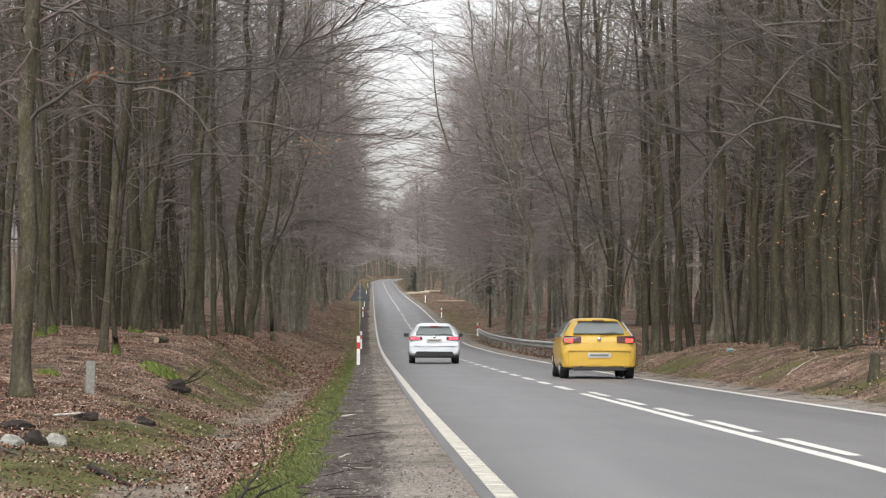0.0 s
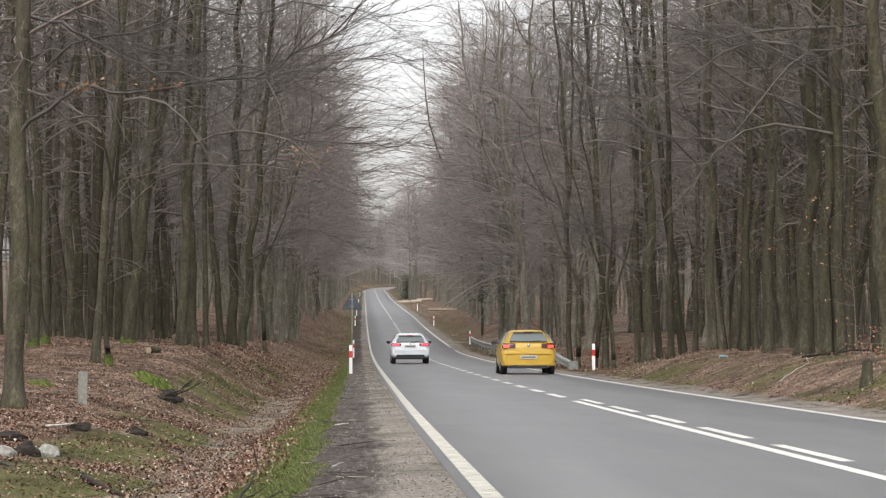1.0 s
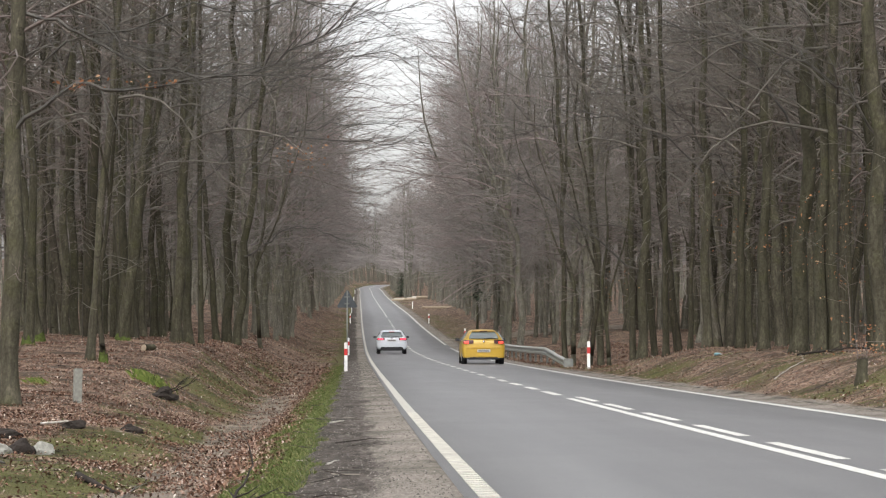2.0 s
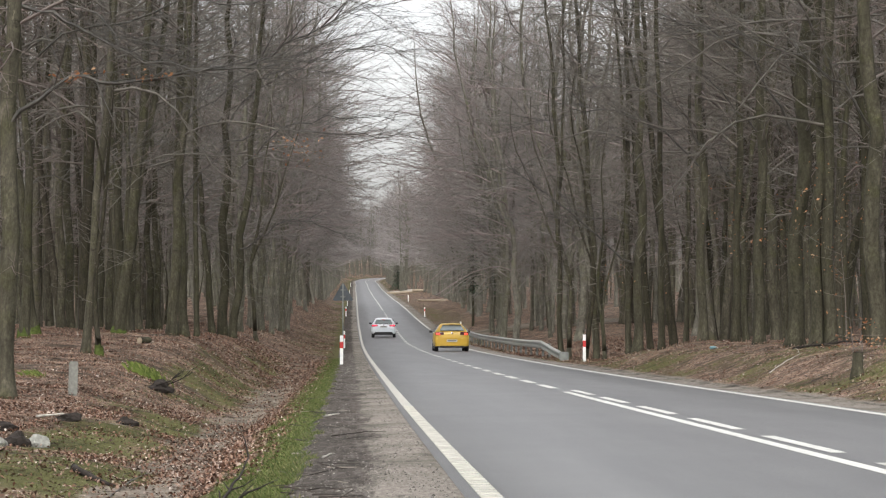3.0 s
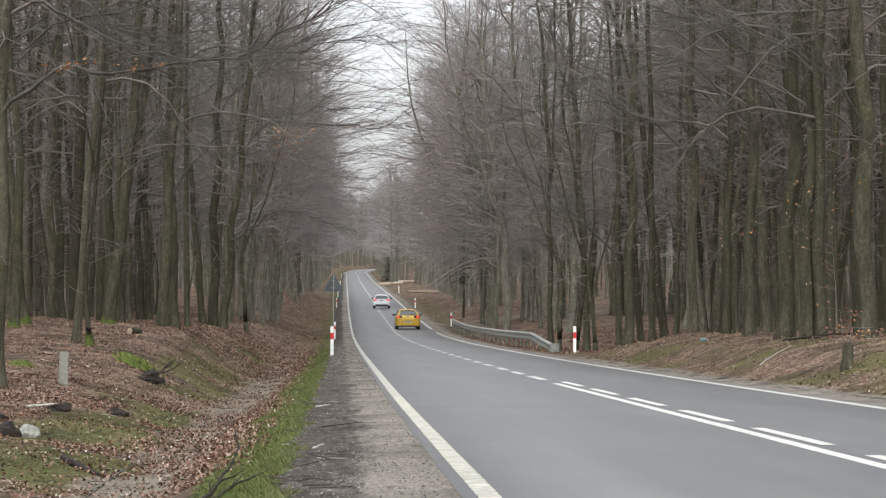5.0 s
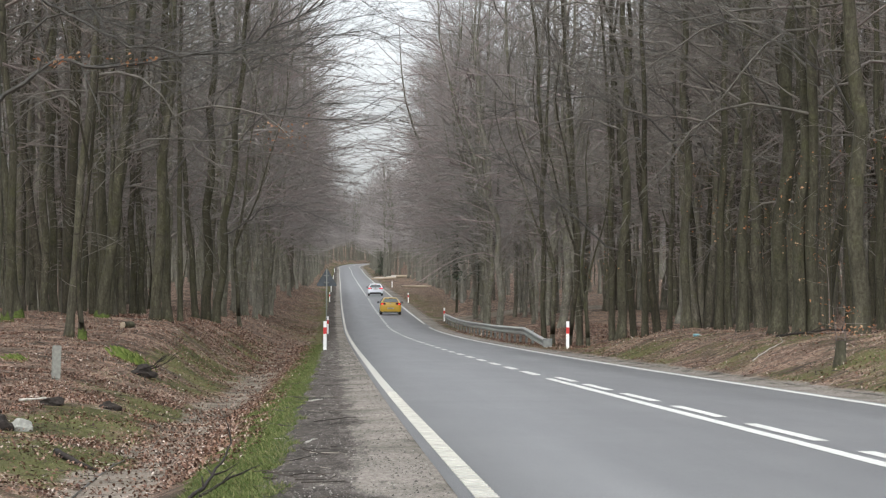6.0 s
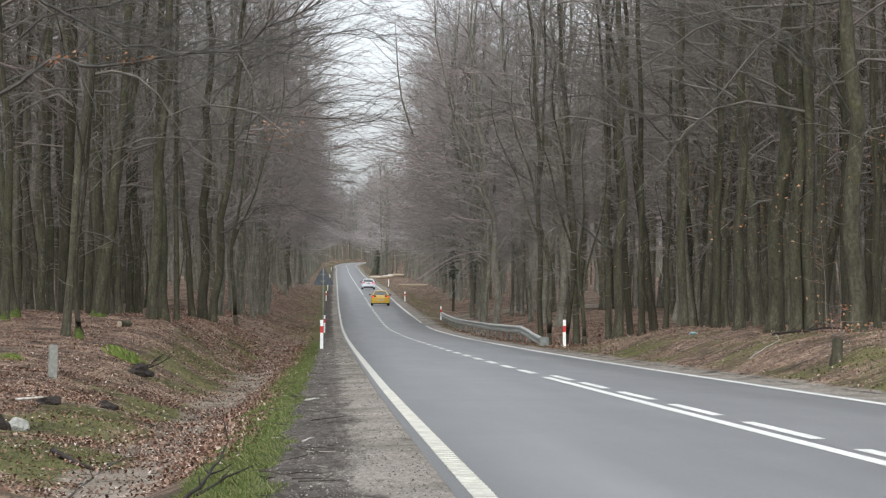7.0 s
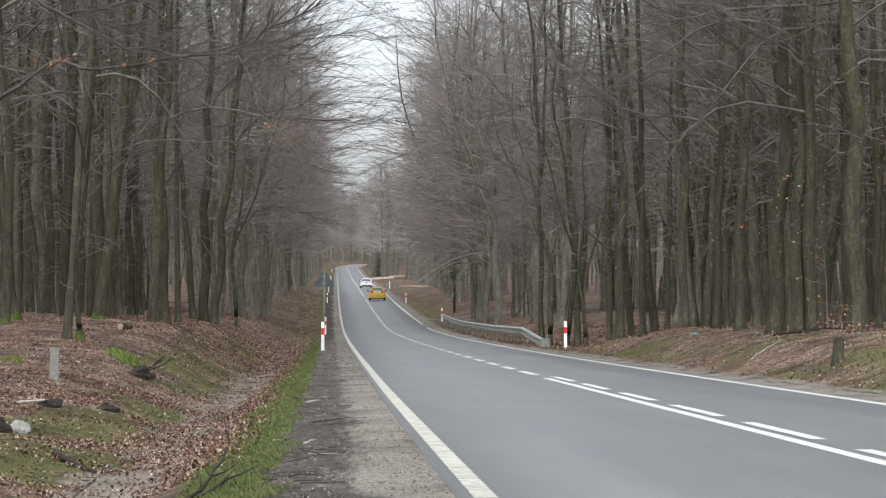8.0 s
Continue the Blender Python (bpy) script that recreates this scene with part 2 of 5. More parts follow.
# ------------------------------------------------------------ mesh helpers
class Geo:
    """Collects vertices and faces."""

    def __init__(self):
        self.v, self.f = [], []

    def tube(self, pts, radii, sides=6, tip=False, cap=False):
        base = len(self.v)
        prev = None
        k = len(pts)
        for i, p in enumerate(pts):
            d = (pts[min(i + 1, k - 1)] - pts[max(i - 1, 0)])
            d = d.normalized() if d.length > 1e-9 else Vector((0, 0, 1))
            if prev is None:
                ref = Vector((1, 0, 0)) if abs(d.x) < 0.8 else Vector((0, 1, 0))
                u = d.cross(ref).normalized()
            else:
                u = prev - d * prev.dot(d)
                u = u.normalized() if u.length > 1e-6 else d.orthogonal().normalized()
            prev = u
            w = d.cross(u)
            if tip and i == k - 1:
                self.v.append(tuple(p))
                break
            for s in range(sides):
                a = 2 * math.pi * s / sides
                self.v.append(tuple(p + (u * math.cos(a) + w * math.sin(a)) * radii[i]))
        rings = k - 1 if tip else k
        for i in range(rings - 1):
            for s in range(sides):
                a, b2 = base + i * sides + s, base + i * sides + (s + 1) % sides
                self.f.append((a, b2, b2 + sides, a + sides))
        if tip:
            o, top = base + (rings - 1) * sides, base + rings * sides
            for s in range(sides):
                self.f.append((o + s, o + (s + 1) % sides, top))
        if cap:
            self.f.append(tuple(base + s for s in reversed(range(sides))))
            if not tip:
                o = base + (rings - 1) * sides
                self.f.append(tuple(o + s for s in range(sides)))

    def box(self, x0, x1, y0, y1, z0, z1):
        b = len(self.v)
        self.v += [(x, y, z) for z in (z0, z1) for y in (y0, y1) for x in (x0, x1)]
        self.f += [tuple(b + i for i in q) for q in ((0, 2, 3, 1), (4, 5, 7, 6), (0, 1, 5, 4), (2, 6, 7, 3), (0, 4, 6, 2), (1, 3, 7, 5))]

    def prism(self, poly, axis, a, b2):
        """A flat outline pushed along x, y or z from a to b2."""
        base, k = len(self.v), len(poly)
        for c in (a, b2):
            for p, q in poly:
                self.v.append({"x": (c, p, q), "y": (p, c, q), "z": (p, q, c)}[axis])
        self.f.append(tuple(range(base, base + k)))
        self.f.append(tuple(range(base + 2 * k - 1, base + k - 1, -1)))
        for i in range(k):
            j = (i + 1) % k
            self.f.append((base + i, base + k + i, base + k + j, base + j))

    def mesh(self, name, material, smooth=True):
        me = bpy.data.meshes.new(name)
        me.from_pydata(self.v, [], self.f)
        me.materials.append(material)
        if smooth:
            me.polygons.foreach_set("use_smooth", [True] * len(me.polygons))
        me.update()
        return me

    def tidy(self, name, material, smooth=False, bevel=0.0):
        """As mesh(), with outward faces and rounded edges."""
        me = self.mesh(name, material, smooth)
        bm = bmesh.new()
        bm.from_mesh(me)
        bmesh.ops.recalc_face_normals(bm, faces=bm.faces)
        if bevel:
            bmesh.ops.bevel(bm, geom=bm.edges[:], offset=bevel, segments=2, affect="EDGES", clamp_overlap=True)
        bm.to_mesh(me)
        bm.free()
        return me


def part(name, me, parent, label=""):
    ob = new(name, me)
    ob.parent = parent
    if label:
        tagged(ob, label)
    return ob


def thing(name, label, category, group="", m=None):
    ob = new(name)
    tagged(ob, label, category, group)
    if m is not None:
        ob.matrix_basis = m
    return ob


def hermite(x, xs, ys):
    """A smooth curve through the knots."""
    xs, ys = np.asarray(xs, float), np.asarray(ys, float)
    t = np.gradient(ys, xs)
    x = np.clip(x, xs[0], xs[-1])
    i = np.clip(np.searchsorted(xs, x, side="right") - 1, 0, len(xs) - 2)
    h = xs[i + 1] - xs[i]
    s = (x - xs[i]) / h
    return ((2 * s**3 - 3 * s**2 + 1) * ys[i] + (s**3 - 2 * s**2 + s) * h * t[i]
            + (3 * s**2 - 2 * s**3) * ys[i + 1] + (s**3 - s**2) * h * t[i + 1])


# ------------------------------------------------------------ the lie of the land
# along the road: how far ahead, the left edge line, the height
KNOTS = [(-80, 1.2, 0.0), (-20, 1.0, 0.0), (20, 0.94, 0.0), (40, 0.96, 0.0), (63, 1.04, 0.0), (106, 1.17, 0.07), (156, 1.34, 0.27), (193, 1.46, 0.62),
         (226, 1.55, 1.38), (277, 1.74, 2.65), (346, 2.05, 4.55), (484, 2.75, 7.9), (741, 4.1, 14.9), (850, 5.2, 18.3),
         (910, 9.5, 20.2), (950, 18.0, 21.3), (1000, 40.0, 22.2), (1060, 75.0, 22.8), (1200, 170.0, 23.0)]
KY, KX, KZ = zip(*KNOTS)
HALF = 3.02


def road_x(y):
    return hermite(y, KY, KX) + HALF


def road_z(y):
    return hermite(y, KY, KZ)


def soft_step(x, a, b):
    s = np.clip((x - a) / (b - a), 0, 1)
    return s * s * (3 - 2 * s)


def rough(x, y, size, seed):
    """A cheap smooth unevenness, about -1 to 1."""
    a, b = x / size + seed * 1.7, y / size - seed * 2.3
    return (np.sin(a * 1.9 + 1.3 * np.sin(b * 1.3)) * np.cos(b * 2.1 + 0.9 * np.sin(a * 1.7)) + 0.5 * np.sin(a * 4.3 + b * 3.1 + seed) * np.cos(b * 4.9 - a * 2.2)) / 1.5


def land(d, y):
    """Height of the ground at d metres right of the road's middle."""
    d, y = np.asarray(d, float), np.asarray(y, float)
    x = d + road_x(y)
    ditch = 1 - soft_step(y, 95, 150)
    shelf = np.interp(y, [20, 36, 49, 72, 85, 105, 130, 200, 300, 420], [-0.5, -0.33, 0.02, 0.6, 0.98, 0.85, 0.95, 1.1, 1.2, 0.7])
    cut = np.interp(-d, [3.0, 3.2, 4.25, 5.6, 6.2, 7.4], [-0.05, -0.035, -0.08, -0.62, -0.66, -0.42])
    flat = np.interp(-d, [3.0, 3.2, 4.25, 5.5, 7.4], [-0.05, -0.035, -0.07, -0.05, 0.45])
    near = cut * ditch + flat * (1 - ditch)
    far = shelf + np.interp(-d, [9, 12, 20, 60, 700], [0, 0.14, 0.4, 0.8, 2.0])
    blend = soft_step(-d, 6.6, 9.2)
    left = near * (1 - blend) + far * blend
    bank = soft_step(y, 18, 34) * (1 - soft_step(y, 84, 108))
    high = np.interp(d, [3.0, 3.2, 3.9, 4.5, 5.6, 6.6, 9, 20, 60, 700], [-0.05, -0.035, -0.06, 0.08, 0.55, 0.76, 0.8, 0.9, 1.2, 2.0])
    low = np.interp(d, [3.0, 3.2, 5.2, 7.0, 10, 14, 60, 700], [-0.05, -0.035, -0.07, -0.08, 0.42, 0.8, 1.7, 2.5])
    right = high * bank + low * (1 - bank)
    z = np.where(d < 0, left, right)
    away = soft_step(np.abs(d), 4.3, 8)
    bumps = away * (0.06 * rough(x, y, 1.7, 1) + 0.05 * rough(x, y, 4.5, 2) + 0.15 * soft_step(np.abs(d), 8, 20) * rough(x, y, 14, 3))
    bumps = bumps + 0.012 * soft_step(np.abs(d), 3.2, 3.7) * rough(x, y * 0.25, 0.6, 4)
    return road_z(y) + z + bumps + 22 * soft_step(y, 1060, 1500)


def spot(d, y):
    return Vector((float(road_x(y)) + d, y, float(land(d, y))))


def spot_x(x, y):
    return spot(x - float(road_x(y)), y)


def build_ground():
    ys = [-80.0]
    while ys[-1] < 1200:
        y = ys[-1]
        step = 4 if y < 12 else 0.3 if y < 60 else 0.6 if y < 120 else 2.5 if y < 300 else 8
        ys.append(y + step)
    ys = np.array(ys + [1400, 2000, 3200])
    ds = np.array([-900, -500, -250, -140, -90, -60, -40, -30, -24, -20, -17, *np.arange(-15, -3.2, 0.25), -3.17, -2.9, 0, 2.9, 3.17,
                   *np.arange(3.45, 9, 0.3), 10, 11, 12, 14, 17, 20, 25, 32, 42, 60, 90, 140, 250, 500, 900])
    D, Y = np.meshgrid(ds, ys)
    X = D + road_x(Y)
    Z = land(D, Y)
    Z = np.where(np.abs(D) < 3.0, road_z(Y) - 0.12, Z)
    co = np.stack([X, Y, Z], -1).reshape(-1, 3)
    a, b = D.shape
    idx = np.arange(a * b).reshape(a, b)
    f = np.stack([idx[:-1, :-1], idx[:-1, 1:], idx[1:, 1:], idx[1:, :-1]], -1).reshape(-1, 4)
    me = bpy.data.meshes.new("ground")
    me.from_pydata(co.tolist(), [], f.tolist())
    me.materials.append(FLOOR)
    me.polygons.foreach_set("use_smooth", [True] * len(me.polygons))
    ditch = 1 - soft_step(Y, 100, 150)
    W = D + (0.28 * rough(X, Y, 2.1, 11) + 0.14 * rough(X, Y, 0.7, 12)) * soft_step(np.abs(D), 4.0, 5.0)
    patch = rough(X, Y * 0.35, 1.8, 6)
    grass = np.where(D < 0, np.interp(-W, [4.05, 4.4, 4.85, 5.2], [0, 1, 0.9, 0]) * (0.55 + 0.45 * ditch), 0)
    grass = np.maximum(grass, np.where(D < 0, np.interp(-W, [6.1, 6.6, 8.0, 9.2], [0, 0.68, 0.52, 0]) * ditch * (0.75 + 0.6 * patch), 0))
    grass = np.maximum(grass, np.where(D > 0, np.interp(W, [3.7, 4.3, 6.5, 8], [0, 0.52, 0.38, 0]) * (0.8 + 0.5 * patch), 0))
    grass = np.maximum(grass, np.where(D > 0, np.interp(W, [4, 5, 8, 11], [0, 0.42, 0.36, 0]), 0) * soft_step(Y, 236, 255) * (1 - soft_step(Y, 330, 380)))
    grass = np.maximum(grass, np.where(D < 0, np.interp(-W, [4.2, 4.6, 7, 10], [0, 0.5, 0.4, 0]) * soft_step(Y, 110, 150) * (0.85 + 0.5 * patch), 0))
    sand = np.where(D < 0, np.interp(-W, [5.2, 5.6, 6.3, 6.8], [0, 0.8, 0.75, 0]) * ditch * (0.85 + 0.35 * rough(X, Y, 3.1, 8)), 0)
    track = np.abs((Y - 226) - (D - 3) * 0.35)
    sand = np.maximum(sand, np.where(D > 2, np.interp(track, [5.5, 8], [1.2, 0]), 0))
    gravel = np.interp(np.abs(D), [3.1, 3.9, 4.2, 4.45], [1.2, 0.9, 0.55, 0]) * np.where(D > 0, 0.8, 1)
    muck = np.where(D < 0, (0.85 + 0.25 * rough(X, Y * 0.3, 0.7, 5)) * np.interp(-D, [3.3, 3.65, 4.3, 4.6], [0, 0.55, 0.85, 0]), np.interp(D, [3.5, 4.0, 4.4], [0, 0.5, 0]))
    for key, val in (("grass", grass), ("sand", sand), ("gravel", gravel), ("muck", muck)):
        at = me.attributes.new(key, "FLOAT", "POINT")
        at.data.foreach_set("value", np.ascontiguousarray(val.reshape(-1), dtype=np.float32))
    return tagged(new("ground", me), "leaf-strewn forest floor with ditch, banks and verges", "ground", kind="structure")


def strip(name, d0, d1, y0, y1, lift, material, step=2.0):
    k = max(2, int((y1 - y0) / step) + 1)
    ys = np.linspace(y0, y1, k)
    g = Geo()
    for y in ys:
        x, z = float(road_x(y)), float(road_z(y)) + lift
        g.v += [(x + d0, y, z), (x + d1, y, z)]
    g.f = [(2 * i, 2 * i + 1, 2 * i + 3, 2 * i + 2) for i in range(k - 1)]
    return g.mesh(name, material)


def build_road():
    ys = np.concatenate([np.arange(-60, 300, 2.0), np.arange(300, 1200, 6.0)])
    g = Geo()
    rim = HALF + 0.13
    prof = [(-rim - 0.02, -0.14), (-rim, 0.0), (-1.5, 0.012), (0, 0.015), (1.5, 0.012), (rim, 0.0), (rim + 0.02, -0.14)]
    for y in ys:
        x, z = float(road_x(y)), float(road_z(y))
        g.v += [(x + d, y, z + h - 0.006) for d, h in prof]
    k = len(prof)
    g.f = [(i * k + j, i * k + j + 1, (i + 1) * k + j + 1, (i + 1) * k + j) for i in range(len(ys) - 1) for j in range(k - 1)]
    road = tagged(new("road", g.mesh("road", ASPHALT)), "grey asphalt two-lane road with white markings", "road", kind="structure")
    part("edge_line", strip("edge_line", -HALF - 0.07, -HALF + 0.07, -60, 1190, 0.0, PAINT_WORN), road, "white edge line with raised ribs")
    for y0, y1 in ((-60, 196), (206, 1190)):
        part("edge_line", strip("edge_line", HALF - 0.13, HALF + 0.02, y0, y1, 0.0, PAINT), road)
    part("centre_line", strip("centre_line", -0.06, 0.08, -60, 49.5, 0.0125, PAINT), road, "solid white centre line")
    part("centre_line", strip("centre_line", -0.07, 0.08, 330, 1190, 0.0125, PAINT), road)
    for y in (*np.arange(-35.6, 54, 5.9), *np.arange(59.3, 318, 6.05)):
        d = (0.2, 0.34) if y < 48 else (-0.03, 0.15)
        part("dash", strip("dash", d[0], d[1], y, y + (4.0 if y < 54 else 3.4), 0.0125, PAINT), road)
    # raised ribs across the near edge line
    g = Geo()
    for y in np.arange(14, 40, 0.3):
        x, z = float(road_x(y)) - HALF, float(road_z(y))
        g.box(x - 0.07, x + 0.07, y, y + 0.09, z - 0.002, z + 0.006)
    tagged(part("rib", g.mesh("rib", PAINT_WORN, False), road), kind="stuff")
    return road


# ------------------------------------------------------------ trees
def spray(crown, rng, pts, r, subs, twigs, fine, thick=1.0):
    """A limb along pts with flat sprays of side branches and twigs."""
    k = len(pts)
    length = sum((pts[i + 1] - pts[i]).length for i in range(k - 1))
    crown.tube(pts, [r * (1 - j / k) ** 0.8 for j in range(k)], 4 if r > 0.03 and fine else 3, tip=True)
    spin = rng.uniform(0, 6.28)
    for s in range(subs):
        u = (0.12 + 0.88 * (s + rng.random()) / subs) * (k - 1)
        j = min(int(u), k - 2)
        q = pts[j].lerp(pts[j + 1], min(1.0, u - j))
        fwd = (pts[j + 1] - pts[j]).normalized()
        flat = Vector((-fwd.y, fwd.x, 0))
        if flat.length < 0.45:
            flat = Vector((math.cos(spin + s * 2.4), math.sin(spin + s * 2.4), 0))
        side = flat.normalized() * (1 if s % 2 else -1)
        e = (fwd * rng.uniform(0.5, 0.95) + side * rng.uniform(0.35, 0.9) + Vector((0, 0, rng.gauss(0.1, 0.22)))).normalized()
        sl = min(3.3, length * rng.uniform(0.26, 0.5)) * (1.12 - 0.55 * u / (k - 1))
        mid = q + e * sl * 0.5 + Vector((rng.gauss(0, 0.06), rng.gauss(0, 0.06), rng.gauss(0, 0.06))) * sl
        out = (e * 0.6 + fwd * 0.4 + Vector((rng.gauss(0, 0.15), rng.gauss(0, 0.15), rng.gauss(0.02, 0.2)))).normalized()
        end = mid + out * sl * 0.5
        sr = max(0.006, r * 0.3)
        if fine:
            crown.tube([q, mid, end], [sr, sr * 0.65, 0], 3, tip=True)
        else:
            crown.tube([q, end], [sr, 0], 3, tip=True)
        across = e.cross(Vector((0, 0, 1)))
        across = across.normalized() if across.length > 0.2 else side
        for w in range(twigs):
            v = 0.1 + 0.9 * (w + rng.random()) / twigs
            o = q.lerp(mid, v * 2) if v < 0.5 else mid.lerp(end, v * 2 - 1)
            run = e if v < 0.5 else out
            tw = (run * 0.75 + across * rng.uniform(0.2, 0.85) * (1 if w % 2 else -1) + Vector((rng.gauss(0, 0.12), rng.gauss(0, 0.12), rng.gauss(0.1, 0.28)))).normalized()
            crown.tube([o, o + tw * rng.uniform(0.35, 0.85) * (0.55 + 0.25 * sl)], [max(0.0042, sr * 0.38) * thick, 0], 3, tip=True)


def grow(rng, height, r0, first, limbs, subs, twigs, fine, thick=1.0, lean=0.06, reach=1.0, bias=0.0, straight=False):
    """A bare beech: trunk geometry and crown geometry. bias: limbs favour +x."""
    trunk, crown = Geo(), Geo()
    a, b, c = rng.uniform(0, 6.28), rng.uniform(0, 6.28), rng.uniform(0, 6.28)
    lx, ly = rng.uniform(-lean, lean), rng.uniform(-lean, lean)
    fork = height * rng.uniform(0.14, 0.5)
    wob, bend_y = rng.uniform(0.25, 0.75), rng.uniform(4, 9)
    kink = rng.uniform(0.04, 0.13)
    if straight:
        lx, ly, wob, fork = lx * 0.3, ly * 0.3, wob * 0.4, height * rng.uniform(0.4, 0.6)
    leaders = []
    for i in range(rng.choice((1, 2, 2, 3))):
        az = rng.uniform(0, 6.28)
        leaders.append((math.cos(az), math.sin(az), 0 if i == 0 else rng.uniform(0.12, 0.3), rng.uniform(0.82, 1.0)))

    def axis(z, leader=None):
        t = z / height
        ease = min(1.0, max(0.0, z) / 2.5)
        p = Vector((lx * z + wob * (math.sin(a + bend_y * t) - math.sin(a)) * 0.7 + kink * ease * math.sin(c + 1.35 * z),
                    ly * z + wob * (math.sin(b + bend_y * t) - math.sin(b)) * 0.7 + kink * ease * math.sin(a + 1.1 * z), z))
        if leader and z > fork:
            cx, sy, out, _ = leader
            run = (z - fork) * out * (1.25 - 0.5 * (z - fork) / (height - fork))
            p += Vector((cx * run, sy * run, 0))
        return p

    def radius(z, leader=None):
        t = z / height
        r = r0 * (1 - t) ** 0.95 * (1 + 0.28 * math.exp(-z / 0.28))
        if fine:
            r *= 1 + 0.05 * math.sin(2.3 * z + a) + 0.03 * math.sin(5.1 * z + b)
        return max(0.014, r * (0.72 if leader and leader[2] and z >= fork else 1))

    def path(z0, z1, n):
        return [z0 + (z1 - z0) * (i / (n - 1)) ** 1.15 for i in range(n)]

    for leader in leaders:
        top = height * leader[3]
        if leader[2] == 0:
            zs = ([-0.3, 0.0, 0.2, 0.5] + path(0, top, 18)[1:]) if fine else [-0.3] + path(0, top, 6)[1:]
        else:
            zs = path(fork - 0.2, top, 10 if fine else 4)
        trunk.tube([axis(z, leader) for z in zs], [radius(max(0, z), leader) for z in zs], 9 if fine else 5)
    for i in range(limbs):
        leader = leaders[i % len(leaders)]
        z = first + (height * leader[3] * 0.98 - first) * ((i + rng.random()) / limbs) ** 0.8
        t = z / height
        az = rng.uniform(0, 2 * math.pi) if rng.random() > bias * (1.1 - t) else rng.gauss(0, 0.7)
        length = reach * (3.0 + 3.2 * (1 - t) ** 0.6) * rng.uniform(0.6, 1.2)
        rise = rng.uniform(0.25, 0.8) + 0.75 * t * t
        d = Vector((math.cos(az), math.sin(az), rise)).normalized()
        p = axis(z, leader)
        r = min(radius(z, leader) * 0.5, 0.006 + 0.0038 * length) * (0.5 + 0.5 * thick)
        pts = [p]
        k = 8 if fine else 4
        sag = -0.2 * (1 - t) * rng.uniform(0.4, 1.3) * 7 / k
        for j in range(1, k):
            turn = rng.gauss(0, 0.27)
            lift = sag * (1.0 if j < k - 2 else 0.2) + rng.gauss(0, 0.18)
            d = (d + Vector((-d.y * turn, d.x * turn, lift))).normalized()
            p = p + d * (length / (k - 1))
            pts.append(p)
        spray(crown, rng, pts, r, subs, twigs, fine, thick)
    if fine:
        # thin dead shoots low on the trunk
        for i in range(rng.randrange(2, 6)):
            z = rng.uniform(1.2, first)
            az = rng.uniform(0, 6.28)
            d = Vector((math.cos(az), math.sin(az), rng.uniform(-0.1, 0.5)))
            p, run = axis(z), rng.uniform(0.5, 1.7)
            pts = [p, p + d * run * 0.4, p + d * run * 0.75 + Vector((0, 0, rng.gauss(0, 0.1))), p + d * run + Vector((0, 0, rng.gauss(-0.05, 0.15)))]
            spray(crown, rng, pts, 0.013, 3, 2, True)
    return trunk, crown


HAZED_LABEL = "tall bare beech beside the road, smooth grey trunk paled by painted haze"
TREE_LABEL = "tall bare beech with grey-green trunk in leaf litter"


def make_tree(seed, height, r0, first, limbs, subs, twigs, grey=False, **kw):
    rng = random.Random(seed)
    trunk, crown = grow(rng, height, r0, first, limbs, subs, twigs, True, **kw)
    ob = thing("beech_tree", HAZED_LABEL if grey else TREE_LABEL, "tree", "roadside forest")
    part("trunk", trunk.mesh("trunk", BARK_HAZED if grey else BARK), ob)
    part("crown", crown.mesh("crown", TWIG_HAZED if grey else TWIG), ob, "bare brown branches and twigs")
    return ob


def mossy_foot(tree, r, h):
    """A ragged cushion of moss round the foot of a trunk."""
    rng = random.Random(int(r * 1000))
    m = tree.matrix_basis
    g = Geo()
    n = 14
    tall = [h * rng.uniform(0.35, 1.0) for _ in range(n)]
    for k in range(4):
        for i in range(n):
            a = 2 * math.pi * i / n
            out = r * (1.42, 1.3, 1.14, 1.0)[k] + rng.uniform(0, 0.02)
            g.v.append((m.translation.x + math.cos(a) * out, m.translation.y + math.sin(a) * out, m.translation.z + (-0.08, 0.05, tall[i] * 0.6, tall[i])[k]))
    g.f = [(k * n + i, k * n + (i + 1) % n, (k + 1) * n + (i + 1) % n, (k + 1) * n + i) for k in range(3) for i in range(n)]
    ob = part("moss", g.mesh("moss", MOSS), tree, "green moss cushion")
    ob.matrix_parent_inverse = m.inverted()


def clearing(x, y, d):
    """The open leafy ground behind the guard rail."""
    return d > 0 and 94 < y < 206 and x / y < 0.128 and d < 19


